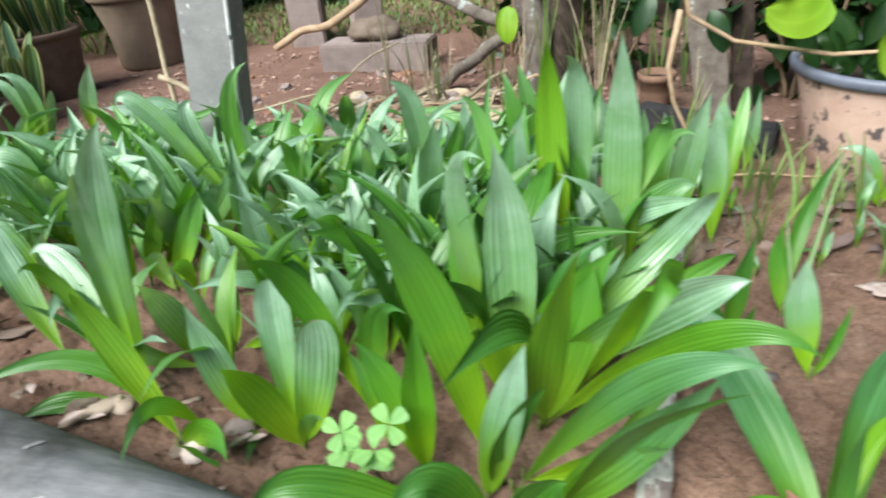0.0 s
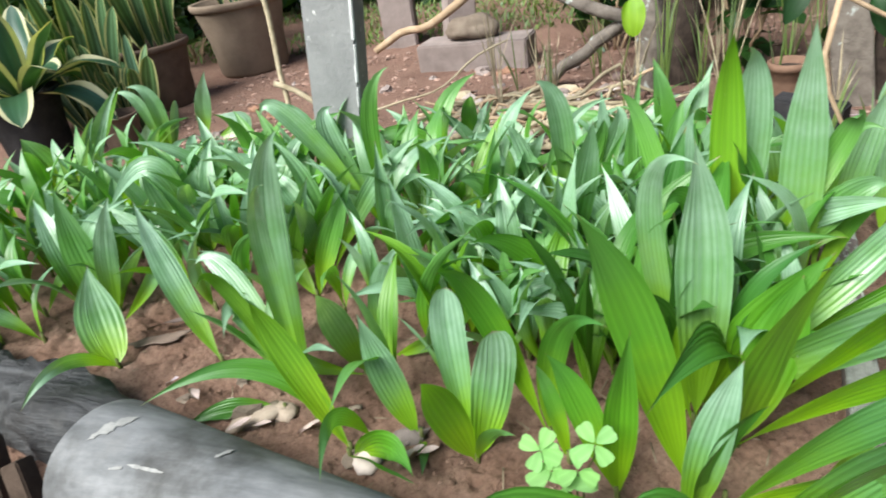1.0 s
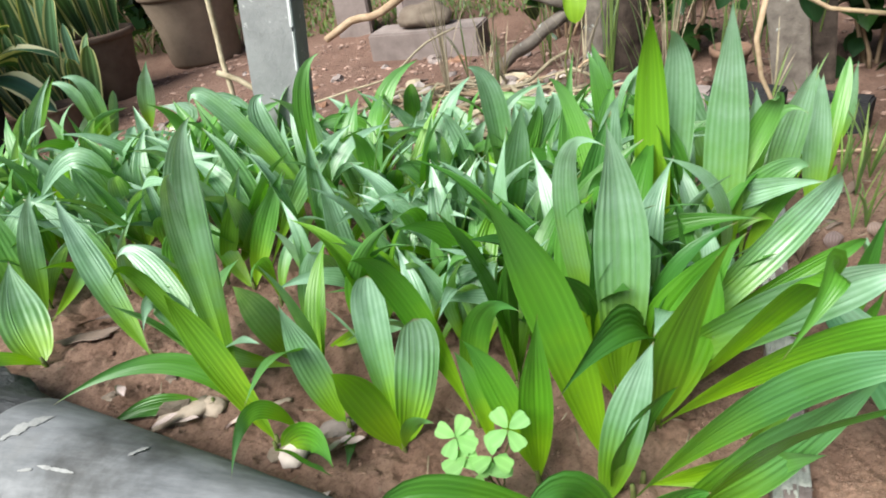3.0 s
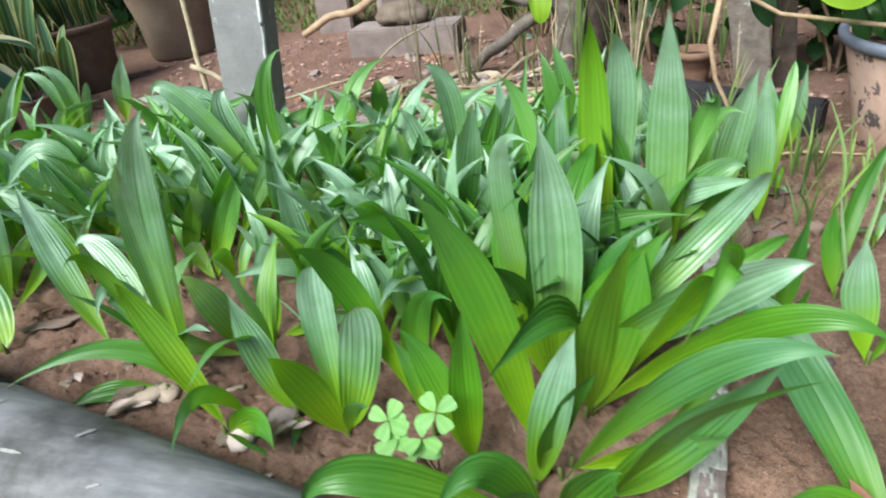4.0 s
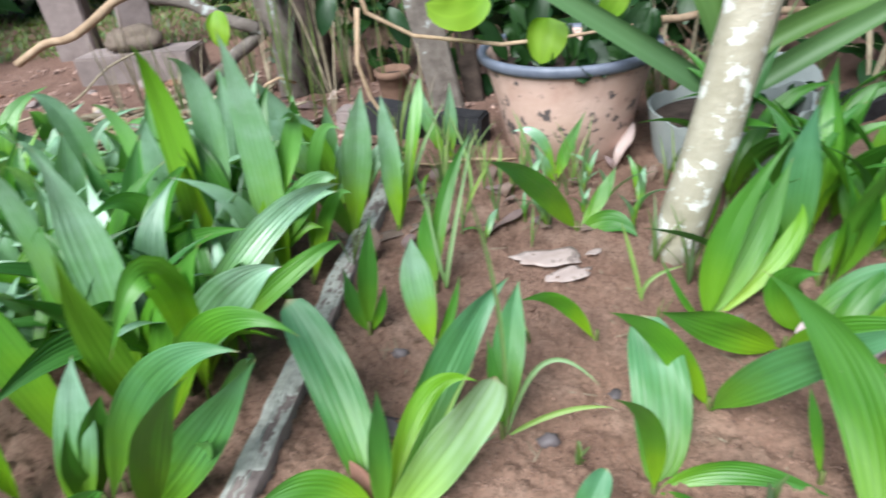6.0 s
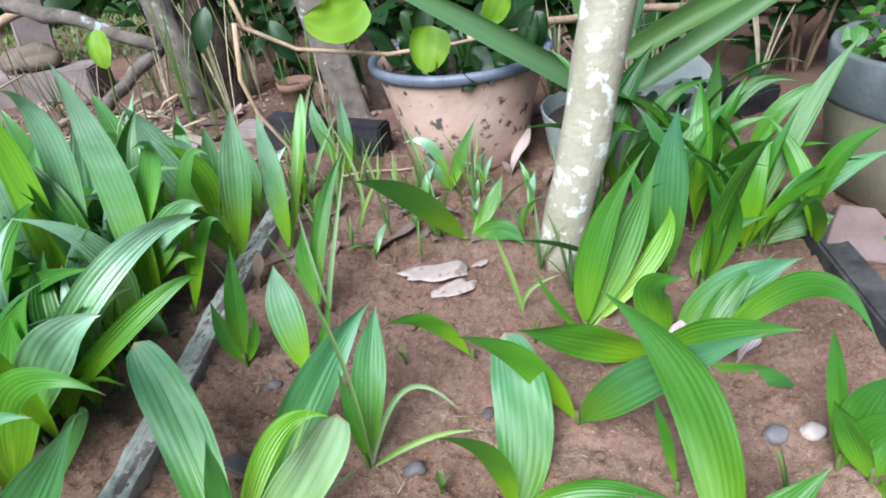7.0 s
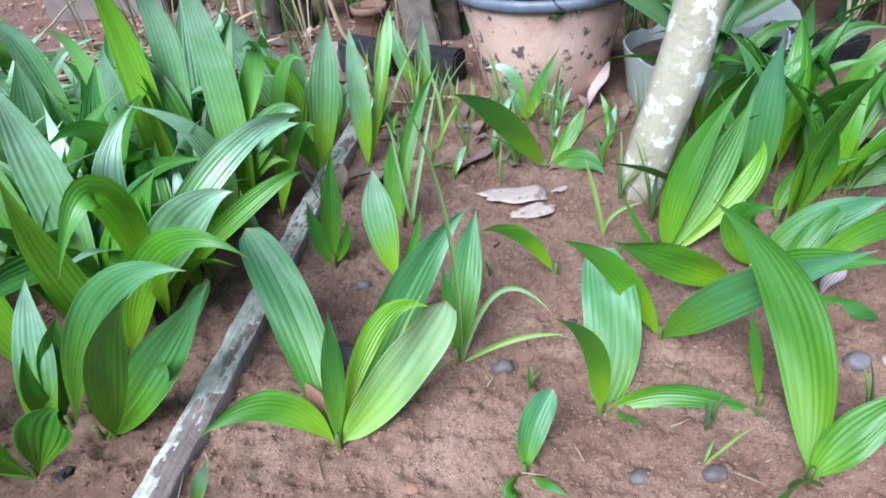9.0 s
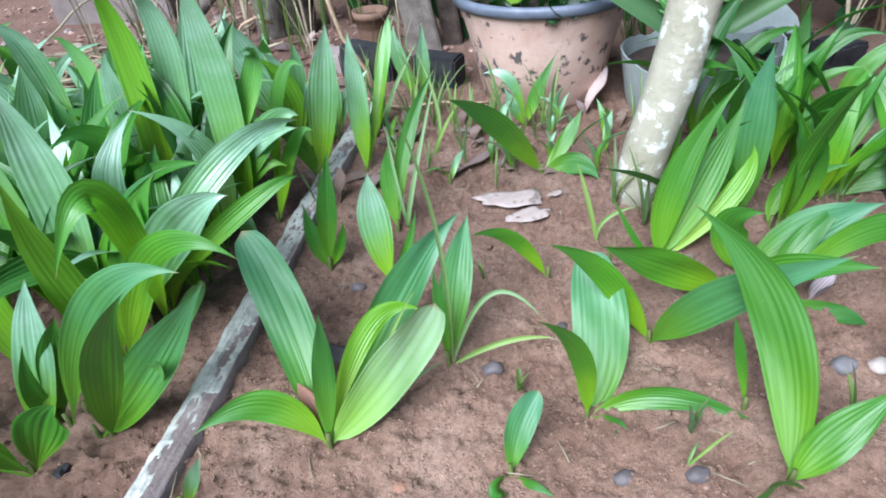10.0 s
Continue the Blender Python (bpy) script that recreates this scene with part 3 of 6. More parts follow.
seedling(-0.841, 1.380, [(0.339, -0.1, 0.129, -0.028, 0.06, 0.118, 0.052, -43, 'n'), (0.291, -0.06, 0.035, -0.001, 0.072, 0.121, 0.056, -43, 'p')])
seedling(-0.099, 0.895, [(0.015, 0.087, 0.391, -0.041, 0.033, 0.072, 0.053, -46, 'g'), (0.033, -0.001, 0.358, -0.04, 0.037, 0.078, 0.029, -46, 'g'), (-0.185, 0.091, 0.194, -0.031, 0.04, 0.078, 0.036, -46, 'g'), (-0.084, -0.017, 0.152, -0.036, 0.04, 0.08, 0.039, -46, 'g'), (-0.092, -0.02, 0.231, -0.039, 0.036, 0.075, 0.022, -46, 'y')])
seedling(-0.023, 0.842, [(-0.09, 0.02, 0.222, -0.025, 0.015, 0.035, 0.04, -47, 'y'), (-0.225, -0.065, 0.125, 0.017, 0.043, 0.062, 0.031, -47, 'n'), (0.137, -0.112, 0.099, -0.002, 0.002, 0.004, 0.047, -47, 'n')])
seedling(-0.001, 0.866, [(0.028, -0.167, 0.125, -0.019, 0.022, 0.044, 0.025, -50, 'p')])
seedling(-0.217, 1.166, [(0.087, 0.06, 0.204, -0.007, 0.004, 0.01, 0.043, -52, 'p'), (-0.089, 0.06, 0.118, -0.012, 0.005, 0.014, 0.036, -52, 'p')])
seedling(-0.278, 1.183, [(0.055, 0.04, 0.175, -0.006, 0.002, 0.006, 0.034, -50, 'y')])
seedling(-0.057, 0.986, [(0.025, -0.11, 0.22, -0.014, 0.01, 0.022, 0.046, -53, 'g'), (-0.118, -0.02, 0.121, -0.047, -0.016, -0.005, 0.033, -53, 'p')])
seedling(0.060, 0.871, [(-0.06, 0.029, 0.18, -0.011, 0.006, 0.014, 0.044, -55, 'g'), (0.019, -0.06, 0.008, 0.002, 0.005, 0.007, 0.017, -55, 'p')])
seedling(0.137, 0.849, [(-0.01, -0.09, 0.208, -0.012, 0.009, 0.02, 0.046, -60, 'y'), (-0.028, 0.076, 0.205, -0.014, 0.017, 0.034, 0.046, -60, 'b'), (0.031, 0.038, 0.173, 0.009, 0.012, 0.015, 0.057, -60, 'b'), (0.065, -0.05, 0.106, -0.007, 0.007, 0.015, 0.022, -60, 'p')])
seedling(-0.035, 1.019, [(0.048, 0.03, 0.184, -0.023, 0.009, 0.025, 0.035, -55, 'g'), (-0.01, 0.05, 0.169, -0, 0.001, 0.002, 0.037, -55, 'p'), (0.16, -0.03, 0.071, 0.015, 0.012, 0.013, 0.028, -55, 'p')])
seedling(0.220, 0.897, [(-0.094, -0.043, 0.27, -0.016, 0.028, 0.053, 0.038, -69, 'n'), (0.075, -0.05, 0.214, -0.021, 0.025, 0.05, 0.037, -69, 'n')])
seedling(0.248, 0.853, [(-0.03, 0, 0.151, -0.001, 0.009, 0.015, 0.022, -70, 'p')])
seedling(0.303, 0.810, [(-0.071, 0.03, 0.174, -0.003, 0.014, 0.023, 0.038, -74, 'n'), (0.013, -0.011, 0.239, -0.004, 0.004, 0.009, 0.038, -74, 'n')])
seedling(0.260, 1.085, [(-0.14, -0.085, 0.202, -0.006, 0.025, 0.043, 0.041, -77, 'n'), (-0.103, 0.02, 0.151, -0.054, -0.007, 0.013, 0.028, -77, 'p')])
seedling(0.373, 0.839, [(-0.103, 0.006, 0.338, 0, 0.021, 0.034, 0.058, -83, 'n')])
seedling(0.388, 0.929, [(-0.012, 0.036, 0.352, 0.009, 0.021, 0.03, 0.066, -86, 'g'), (-0.029, 0.03, 0.266, -0.033, 0.021, 0.049, 0.049, -86, 'p'), (-0.011, -0.02, 0.347, -0.048, 0.046, 0.096, 0.031, -86, 'g')])
seedling(0.399, 1.150, [(-0.002, 0.04, 0.304, -0.016, 0.027, 0.05, 0.045, -88, 'g'), (-0.1, 0.1, 0.314, -0.005, 0.043, 0.071, 0.034, -88, 'p')])
seedling(0.530, 1.162, [(-0.008, 0.019, 0.405, 0.005, 0.025, 0.039, 0.059, -97, 'g'), (0.009, -0.03, 0.098, 0.001, -0.008, -0.013, 0.033, -97, 'p')])
seedling(0.445, 1.120, [(-0.015, 0.02, 0.407, -0.003, 0.044, 0.072, 0.049, -91, 'y'), (0.007, 0.06, 0.378, 0.022, 0.056, 0.08, 0.048, -91, 'g'), (0.132, 0.05, 0.283, 0.059, 0.066, 0.08, 0.036, -91, 'p')])
seedling(0.370, 0.793, [(0.046, 0.039, 0.198, -0.001, 0.008, 0.013, 0.046, -82, 'g')])
seedling(0.423, 0.894, [(0.064, 0.06, 0.2, 0.008, 0.011, 0.014, 0.064, -89, 'n')])
seedling(0.480, 1.080, [(-0.127, -0.03, 0.226, -0.018, 0.055, 0.077, 0.042, -66, 'n')])
seedling(0.569, 1.426, [(-0.081, 0, 0.278, -0.011, 0.024, 0.033, 0.058, -77, 'g'), (-0.037, 0.02, 0.207, 0.013, 0.024, 0.034, 0.035, -77, 'p'), (0.03, 0.04, 0.142, 0.011, 0.002, 0.003, 0.044, -77, 'p')])
seedling(0.384, 0.816, [(0.054, 0, 0.152, -0.008, 0.008, 0.011, 0.035, -48, 'd'), (0.024, -0.02, 0.138, -0.014, -0.004, -0.006, 0.023, -48, 'd')])
seedling(0.566, 1.200, [(0.09, -0.02, 0.164, 0, 0.028, 0.044, 0.026, -99, 'p'), (0.079, 0.06, 0.232, -0.011, 0.046, 0.078, 0.025, -99, 'p')])
seedling(0.408, 0.822, [(0.141, -0.06, 0.132, 0.03, 0.01, 0.003, 0.034, -87, 'p')])
seedling(0.448, 0.789, [(0.143, -0.09, 0.268, -0.015, 0.013, 0.018, 0.042, -51, 'd'), (0.124, 0.05, 0.158, 0.042, 0.036, 0.05, 0.023, -51, 'p')])
seedling(0.701, 1.350, [(-0.003, 0.05, 0.249, 0.001, 0.011, 0.018, 0.043, -104, 'g'), (0.062, 0.15, 0.24, 0.018, 0.038, 0.058, 0.027, -104, 'p')])
seedling(-0.148, 0.902, [(-0.137, -0.05, 0.012, -0.003, 0.009, 0.016, 0.033, -50, 'd')])
seedling(-0.023, 0.835, [(0.116, -0.07, 0.066, 0.004, 0.016, 0.024, 0.043, -55, 'n')])
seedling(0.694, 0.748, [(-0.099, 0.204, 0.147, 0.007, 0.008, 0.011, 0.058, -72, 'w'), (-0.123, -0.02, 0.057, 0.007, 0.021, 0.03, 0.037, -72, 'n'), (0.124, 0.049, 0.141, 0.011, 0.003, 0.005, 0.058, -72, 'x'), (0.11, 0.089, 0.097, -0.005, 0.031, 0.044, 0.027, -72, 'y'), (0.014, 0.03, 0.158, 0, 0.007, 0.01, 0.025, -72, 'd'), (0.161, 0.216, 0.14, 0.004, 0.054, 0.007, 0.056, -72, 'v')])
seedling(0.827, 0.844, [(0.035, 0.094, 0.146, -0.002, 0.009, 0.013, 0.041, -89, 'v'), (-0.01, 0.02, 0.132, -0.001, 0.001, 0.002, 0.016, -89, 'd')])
seedling(0.755, 1.006, [(-0.015, 0.042, 0.156, -0.007, 0.008, 0.011, 0.047, -83, 'g'), (0.042, 0.03, 0.1, 0.004, -0.001, -0.001, 0.015, -83, 'd')])
seedling(0.761, 1.147, [(-0.003, 0.05, 0.126, -0.006, 0.005, 0.007, 0.029, -85, 'd'), (0.078, 0.1, 0.22, -0.016, 0.007, 0.01, 0.026, -85, 'd')])
seedling(0.664, 1.058, [(-0.023, 0.02, 0.104, -0.004, -0.001, -0.002, 0.025, -77, 'd'), (0.025, 0.02, 0.179, -0.003, 0.002, 0.003, 0.031, -77, 'd'), (0.031, 0, 0.081, 0.006, 0.001, 0.001, 0.016, -77, 'd')])
seedling(0.621, 1.328, [(0.053, 0.02, 0.276, 0.001, 0.016, 0.023, 0.055, -78, 'g'), (-0.069, -0.05, 0.171, 0.007, 0.009, 0.013, 0.034, -78, 'd')])
seedling(1.009, 1.280, [(-0.158, -0.146, 0.209, -0.001, 0.014, 0.02, 0.043, -100, 'n'), (0.084, -0.06, 0.013, 0.01, 0.013, 0.019, 0.04, -100, 'd'), (0.075, 0.05, 0.094, 0.011, 0.005, 0.007, 0.027, -100, 'd')])
seedling(0.965, 0.988, [(-0.102, -0.04, 0.107, 0.005, 0.014, 0.02, 0.022, -101, 'n')])
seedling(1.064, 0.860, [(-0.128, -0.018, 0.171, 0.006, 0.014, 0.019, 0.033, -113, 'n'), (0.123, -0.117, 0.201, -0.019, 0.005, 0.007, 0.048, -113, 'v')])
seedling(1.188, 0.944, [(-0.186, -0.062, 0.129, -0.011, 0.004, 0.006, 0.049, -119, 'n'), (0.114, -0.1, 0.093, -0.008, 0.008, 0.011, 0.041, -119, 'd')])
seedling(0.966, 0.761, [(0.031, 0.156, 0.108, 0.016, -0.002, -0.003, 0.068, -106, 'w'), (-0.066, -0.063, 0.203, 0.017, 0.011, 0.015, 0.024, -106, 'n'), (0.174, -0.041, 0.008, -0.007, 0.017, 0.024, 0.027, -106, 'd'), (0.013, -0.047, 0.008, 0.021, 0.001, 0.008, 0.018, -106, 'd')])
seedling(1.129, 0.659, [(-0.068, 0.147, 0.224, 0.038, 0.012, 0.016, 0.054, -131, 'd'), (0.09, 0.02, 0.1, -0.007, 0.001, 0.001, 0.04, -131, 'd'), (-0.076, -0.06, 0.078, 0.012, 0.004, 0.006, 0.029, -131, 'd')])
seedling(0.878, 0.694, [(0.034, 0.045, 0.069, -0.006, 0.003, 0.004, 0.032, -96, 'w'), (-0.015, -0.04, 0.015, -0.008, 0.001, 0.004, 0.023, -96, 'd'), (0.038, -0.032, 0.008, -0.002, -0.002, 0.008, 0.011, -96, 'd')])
seedling(1.128, 0.749, [(-0.024, 0.02, 0.117, 0.002, 0.004, 0.006, 0.012, -124, 'd')])
seedling(1.125, 1.019, [(0.09, 0.03, 0.254, -0.023, 0.006, 0.007, 0.044, -108, 'd'), (0.11, 0.06, 0.211, 0.008, 0.003, 0.005, 0.047, -108, 'd'), (0.128, 0.05, 0.148, 0.039, 0.005, 0.013, 0.03, -108, 'y'), (-0.067, 0.02, 0.111, 0, -0.007, -0.012, 0.01, -108, 'd')])
seedling(1.181, 1.200, [(-0.005, 0.02, 0.196, 0.012, 0.015, 0.025, 0.054, -108, 'v')])
seedling(1.274, 1.097, [(0.01, 0.03, 0.254, -0.001, 0.011, 0.017, 0.055, -117, 'v'), (-0.071, -0.02, 0.146, -0.003, 0.004, 0.006, 0.031, -117, 'd')])
seedling(1.223, 0.971, [(0.148, -0.02, 0.109, -0.001, 0.008, 0.012, 0.058, -118, 'v'), (-0.004, -0.03, 0.114, -0.028, 0.018, 0.024, 0.049, -118, 'd')])
seedling(1.231, 0.918, [(0.114, -0.12, 0.108, 0.039, 0.035, 0.061, 0.034, -120, 'd'), (0.073, -0.08, 0.017, 0.02, -0.009, 0.003, 0.024, -120, 'd'), (0.123, 0.06, 0.103, -0.013, 0.006, 0.007, 0.035, -120, 'd')])
seedling(1.403, 1.135, [(0.177, 0.06, 0.289, 0.007, 0.017, 0.028, 0.036, -123, 'd'), (0.224, 0, 0.133, -0, 0.012, 0.018, 0.046, -123, 'v'), (0.147, -0.05, 0.042, 0.011, 0.01, 0.018, 0.037, -123, 'd'), (0.119, 0.08, 0.188, -0.012, 0.003, 0.003, 0.038, -123, 'd'), (-0.012, 0.06, 0.146, -0.003, 0.006, 0.009, 0.038, -123, 'd')])
seedling(1.303, 1.072, [(0.119, 0.02, 0.085, -0.029, 0.012, 0.015, 0.032, -119, 'd')])
seedling(1.508, 1.450, [(0.031, 0.05, 0.205, 0.005, 0.007, 0.012, 0.033, -119, 'd'), (0.171, 0, 0.138, -0.003, 0.033, 0.052, 0.033, -119, 'd'), (-0.005, 0, 0.139, -0.032, -0.011, -0.021, 0.037, -119, 'd')])
seedling(1.303, 0.716, [(-0.048, 0.02, 0.103, -0.001, 0.006, 0.009, 0.027, -139, 'd'), (0.028, 0, 0.096, -0.005, 0.002, 0.003, 0.033, -139, 'v'), (0.026, -0.03, 0.045, -0.007, -0.007, -0.01, 0.033, -139, 'd')])
seedling(1.284, 0.738, [(0.035, 0, 0.119, 0.001, 0.008, 0.013, 0.04, -136, 'd'), (-0.001, 0.05, 0.141, 0.005, 0.008, 0.013, 0.019, -136, 'd'), (0.045, -0.03, 0.09, -0.005, 0.009, 0.013, 0.03, -136, 'd')])
seedling(1.617, 1.100, [(-0.008, -0.046, 0.008, -0.045, -0.017, 0.008, 0.042, -134, 'd')])
seedling(0.400, 0.805, [(0.212, -0.058, 0.238, 0.007, -0.011, 0.076, 0.04, -75, 'v')])
seedling(0.430, 0.900, [(0.227, -0.134, 0.226, 0.017, -0.033, 0.102, 0.034, -75, 'n'), (0.038, -0.103, 0.315, -0.012, 0.001, 0.008, 0.048, -75, 'y')])
seedling(0.405, 0.985, [(0.22, -0.119, 0.239, 0.03, -0.035, 0.066, 0.058, -75, 'g'), (0.246, 0.149, 0.199, 0.037, -0.059, 0.101, 0.042, -75, 'g'), (0.25, 0.052, 0.165, 0.05, -0.011, 0.058, 0.03, -75, 'n')])
seedling(0.400, 0.950, [(0.115, 0.01, 0.225, -0.006, 0, 0.018, 0.066, -75, 'n')])
seedling(0.435, 0.790, [(0.165, 0.017, 0.19, 0.008, -0.004, 0.01, 0.056, -75, 'v')])
seedling(0.460, 0.960, [(0.04, -0.202, 0.239, 0.055, -0.041, 0.16, 0.04, -75, 'n')])
palm(0.386, 1.295, [(0.006, 0.033, 0.276, -0.012, -0.005, 0.035, 0.047, -87), (-0.053, 0.089, 0.322, -0.037, -0.016, -0.034, 0.044, -54), (0.031, 0.009, 0.229, -0.004, -0.001, -0.008, 0.048, -48)])
palm(0.275, 1.469, [(-0.012, 0.028, 0.242, -0.001, -0.002, 0.029, 0.035, -72), (0.071, 0.041, 0.157, 0.006, 0.001, -0.004, 0.042, -64)])
palm(0.200, 1.360, [(-0.029, -0.034, 0.319, 0.019, 0.005, 0.075, 0.048, -67), (0.04, 0.063, 0.216, 0.028, 0.005, 0.044, 0.037, -70)])
palm(0.067, 1.531, [(-0.037, 0.011, 0.181, 0.01, 0.002, 0.024, 0.037, -53), (0.082, 0.054, 0.141, 0.004, -0, 0.021, 0.043, -55)])
palm(-0.100, 1.320, [(0.035, 0.01, 0.355, -0.035, -0.01, 0.077, 0.036, -50), (-0.093, 0.026, 0.289, -0.047, -0.016, 0.082, 0.046, -57), (-0.19, -0.053, 0.303, -0.038, -0.011, 0.126, 0.039, -55)])
palm(-0.276, 1.221, [(0.061, 0.017, 0.197, -0.013, -0.004, 0.007, 0.042, -22), (0.13, 0.036, 0.175, 0.004, 0.001, 0.009, 0.041, -34)])
palm(0.627, 1.499, [(0.002, 0, 0.192, 0.002, 0, 0.006, 0.055, -70), (0.084, 0.044, 0.125, -0.015, -0.005, 0.004, 0.036, -91)])
palm(0.250, 1.277, [(-0.02, -0.006, 0.214, -0.006, -0.002, 0.017, 0.044, -58), (-0.103, 0.002, 0.134, 0.001, -0.001, 0.013, 0.058, -76)])
palm(0.104, 1.205, [(-0.068, -0.019, 0.173, 0.011, 0.003, 0.049, 0.054, -68), (-0.144, -0.061, 0.147, -0.039, -0.01, 0.009, 0.049, -42), (0.012, 0.055, 0.154, 0.014, 0.001, -0.005, 0.048, -71)])
palm(-0.553, 1.328, [(0.038, 0.011, 0.199, -0.018, -0.005, 0.02, 0.06, -35), (-0.052, 0.006, 0.105, 0.022, 0.005, -0.003, 0.066, -45)])
palm(-0.536, 1.567, [(0.017, 0.005, 0.149, -0.006, -0.002, 0.014, 0.042, -32), (0.067, 0.039, 0.119, 0.019, 0.004, 0.017, 0.045, -54)])
palm(1.011, 1.475, [(-0.043, 0, 0.09, -0.006, 0, 0.004, 0.025, -78), (0.061, 0.02, 0.138, -0.013, -0.001, -0.011, 0.03, -80), (-0.082, 0.03, 0.105, 0.011, -0.002, 0.042, 0.024, -88)])
palm(0.810, 1.624, [(0.012, -0, 0.188, -0, 0, 0.004, 0.033, -80), (-0.046, 0.03, 0.174, -0.019, -0.001, 0.023, 0.035, -88)])
palm(0.564, 1.444, [(-0.092, 0, 0.248, 0.003, -0, 0.031, 0.062, -75), (-0.032, -0.02, 0.206, 0.022, 0.001, 0.019, 0.054, -57), (0.025, 0.03, 0.21, 0.007, -0.002, 0.018, 0.044, -58), (0.062, -0, 0.176, 0.012, -0, 0.017, 0.033, -59)])
palm(0.408, 1.292, [(0.065, -0.03, 0.19, 0.022, 0.001, 0.013, 0.046, -59), (0.234, -0.147, 0.19, 0.004, -0, 0.03, 0.048, -72)])
palm(0.387, 0.743, [(-0.22, -0.066, 0.085, -0.044, -0.008, 0.081, 0.046, -52), (-0.094, -0.06, 0.092, 0.002, 0.002, 0.079, 0.042, -65), (0.070, -0.008, 0.109, 0.004, 0.004, 0.022, 0.056, -60), (-0.04, -0.07, 0.105, -0.001, 0.003, 0.038, 0.03, -68)], material=PALM_DIM)
palm(0.190, 1.210, [(0.076, -0, 0.289, 0.009, -0, 0.021, 0.066, -57), (0.026, -0.03, 0.225, -0.005, 0.002, -0.011, 0.054, -44)])
palm(0.193, 1.376, [(0.079, -0, 0.231, 0.022, -0, 0.053, 0.035, -52), (0.098, 0.03, 0.241, 0.041, -0.002, 0.06, 0.044, -53)])
palm(0.352, 1.346, [(-0.196, -0.02, 0.098, 0.015, 0.001, 0.068, 0.068, -61)])
palm(0.403, 1.307, [(0.073, -0, 0.343, 0.005, -0, 0.01, 0.07, -69), (-0.05, 0.04, 0.325, -0.002, -0.002, 0.069, 0.037, -56)])
palm(0.478, 1.194, [(0.158, -0, 0.175, 0.02, -0, 0.061, 0.05, -74), (0.125, -0, 0.096, 0.005, -0, 0.042, 0.034, -73)])
palm(0.563, 0.689, [(0.034, -0, 0.077, -0.002, 0, 0.004, 0.016, -56)])
palm(-1.098, 1.605, [(0.173, 0.06, 0.298, -0.024, -0.008, 0.011, 0.048, -33), (0.103, 0.015, 0.235, -0.02, -0.006, 0.02, 0.035, -22)])
palm(-0.950, 1.760, [(-0.035, -0.012, 0.264, 0.037, 0.013, 0.072, 0.046, -49), (-0.091, -0.011, 0.245, 0.023, 0.007, 0.082, 0.034, -48), (0.073, 0.025, 0.21, 0.018, 0.006, 0.053, 0.029, -20)])
palm(-1.090, 1.834, [(0.049, 0.017, 0.145, -0.007, -0.002, -0.003, 0.054, -47)])
palm(-1.238, 1.649, [(-0.048, -0.017, 0.18, 0.003, 0.001, 0.019, 0.094, -39), (0.032, 0.032, 0.101, -0.013, -0.006, 0.024, 0.054, -40)])
palm(-0.627, 1.593, [(-0.106, -0.037, 0.144, -0.004, -0.002, 0.042, 0.068, -51)])
palm(-0.630, 1.459, [(0.036, 0.012, 0.163, 0, 0, 0.009, 0.051, -50)])
palm(-0.458, 1.318, [(-0.076, -0.027, 0.139, -0.001, -0, 0.016, 0.082, -50)])
palm(-1.013, 2.032, [(0.06, 0.021, 0.227, -0.006, -0.002, 0.014, 0.057, -52), (0.032, 0.032, 0.081, 0.097, 0.033, 0.001, 0.073, -55)])
palm(-0.554, 1.307, [(-0.134, -0.047, 0.134, 0.048, 0.017, 0.138, 0.048, -47), (-0.078, 0.015, 0.196, -0.003, -0.003, 0.039, 0.069, -37)])
palm(-0.800, 1.284, [(-0.044, -0.015, 0.192, -0.007, -0.003, 0.028, 0.054, -39)])
palm(-0.380, 1.673, [(-0.138, -0.048, 0.208, 0.003, 0.001, 0.063, 0.062, -60)])
palm(0.001, 1.642, [(-0.243, -0.085, 0.142, -0.015, -0.005, 0.074, 0.047, -70)])
palm(-0.222, 1.236, [(0.197, 0.069, 0.247, 0.005, 0.002, 0.041, 0.039, -65)])
palm(-0.058, 1.428, [(-0.076, -0.026, 0.197, -0.007, -0.002, 0.023, 0.044, -58)])
palm(-0.087, 1.405, [(-0.087, -0.052, 0.024, -0, 0.001, 0.063, 0.048, -66)])
palm(-0.037, 1.452, [(0.076, 0.026, 0.194, -0.004, -0.002, 0.01, 0.027, -64)])
palm(0.128, 1.378, [(-0.107, -0.037, 0.132, -0.006, -0.002, 0.04, 0.047, -76)])
palm(0.154, 1.224, [(-0.096, -0.034, 0.165, -0.008, -0.003, 0.026, 0.065, -76)])
palm(0.173, 1.356, [(-0.06, -0.021, 0.248, 0, 0, 0.057, 0.031, -70), (0.118, 0.062, 0.256, -0.033, -0.013, 0.071, 0.025, -83)])
fill_rows(-1.35, 0.5, 1.06, 1.72, 0.08, 0.215, 5, lambda x, y: y > 1.06 + 0.25 * max(0, x + 0.2) and y < 1.34 and x > -1.55 + 0.35 * y)
far_rows(-1.15, 0.5, 1.34, 1.70, 0.075, 0.21, 55)
fill_rows(0.02, 0.52, 0.80, 1.34, 0.05, 0.20, 15, lambda x, y: y > 1.0 - 0.05 * x and x < 0.40 + 0.1 * y)
fill_rows(-1.0, -0.55, 0.98, 1.15, 0.10, 0.20, 8, lambda x, y: x < -0.62)
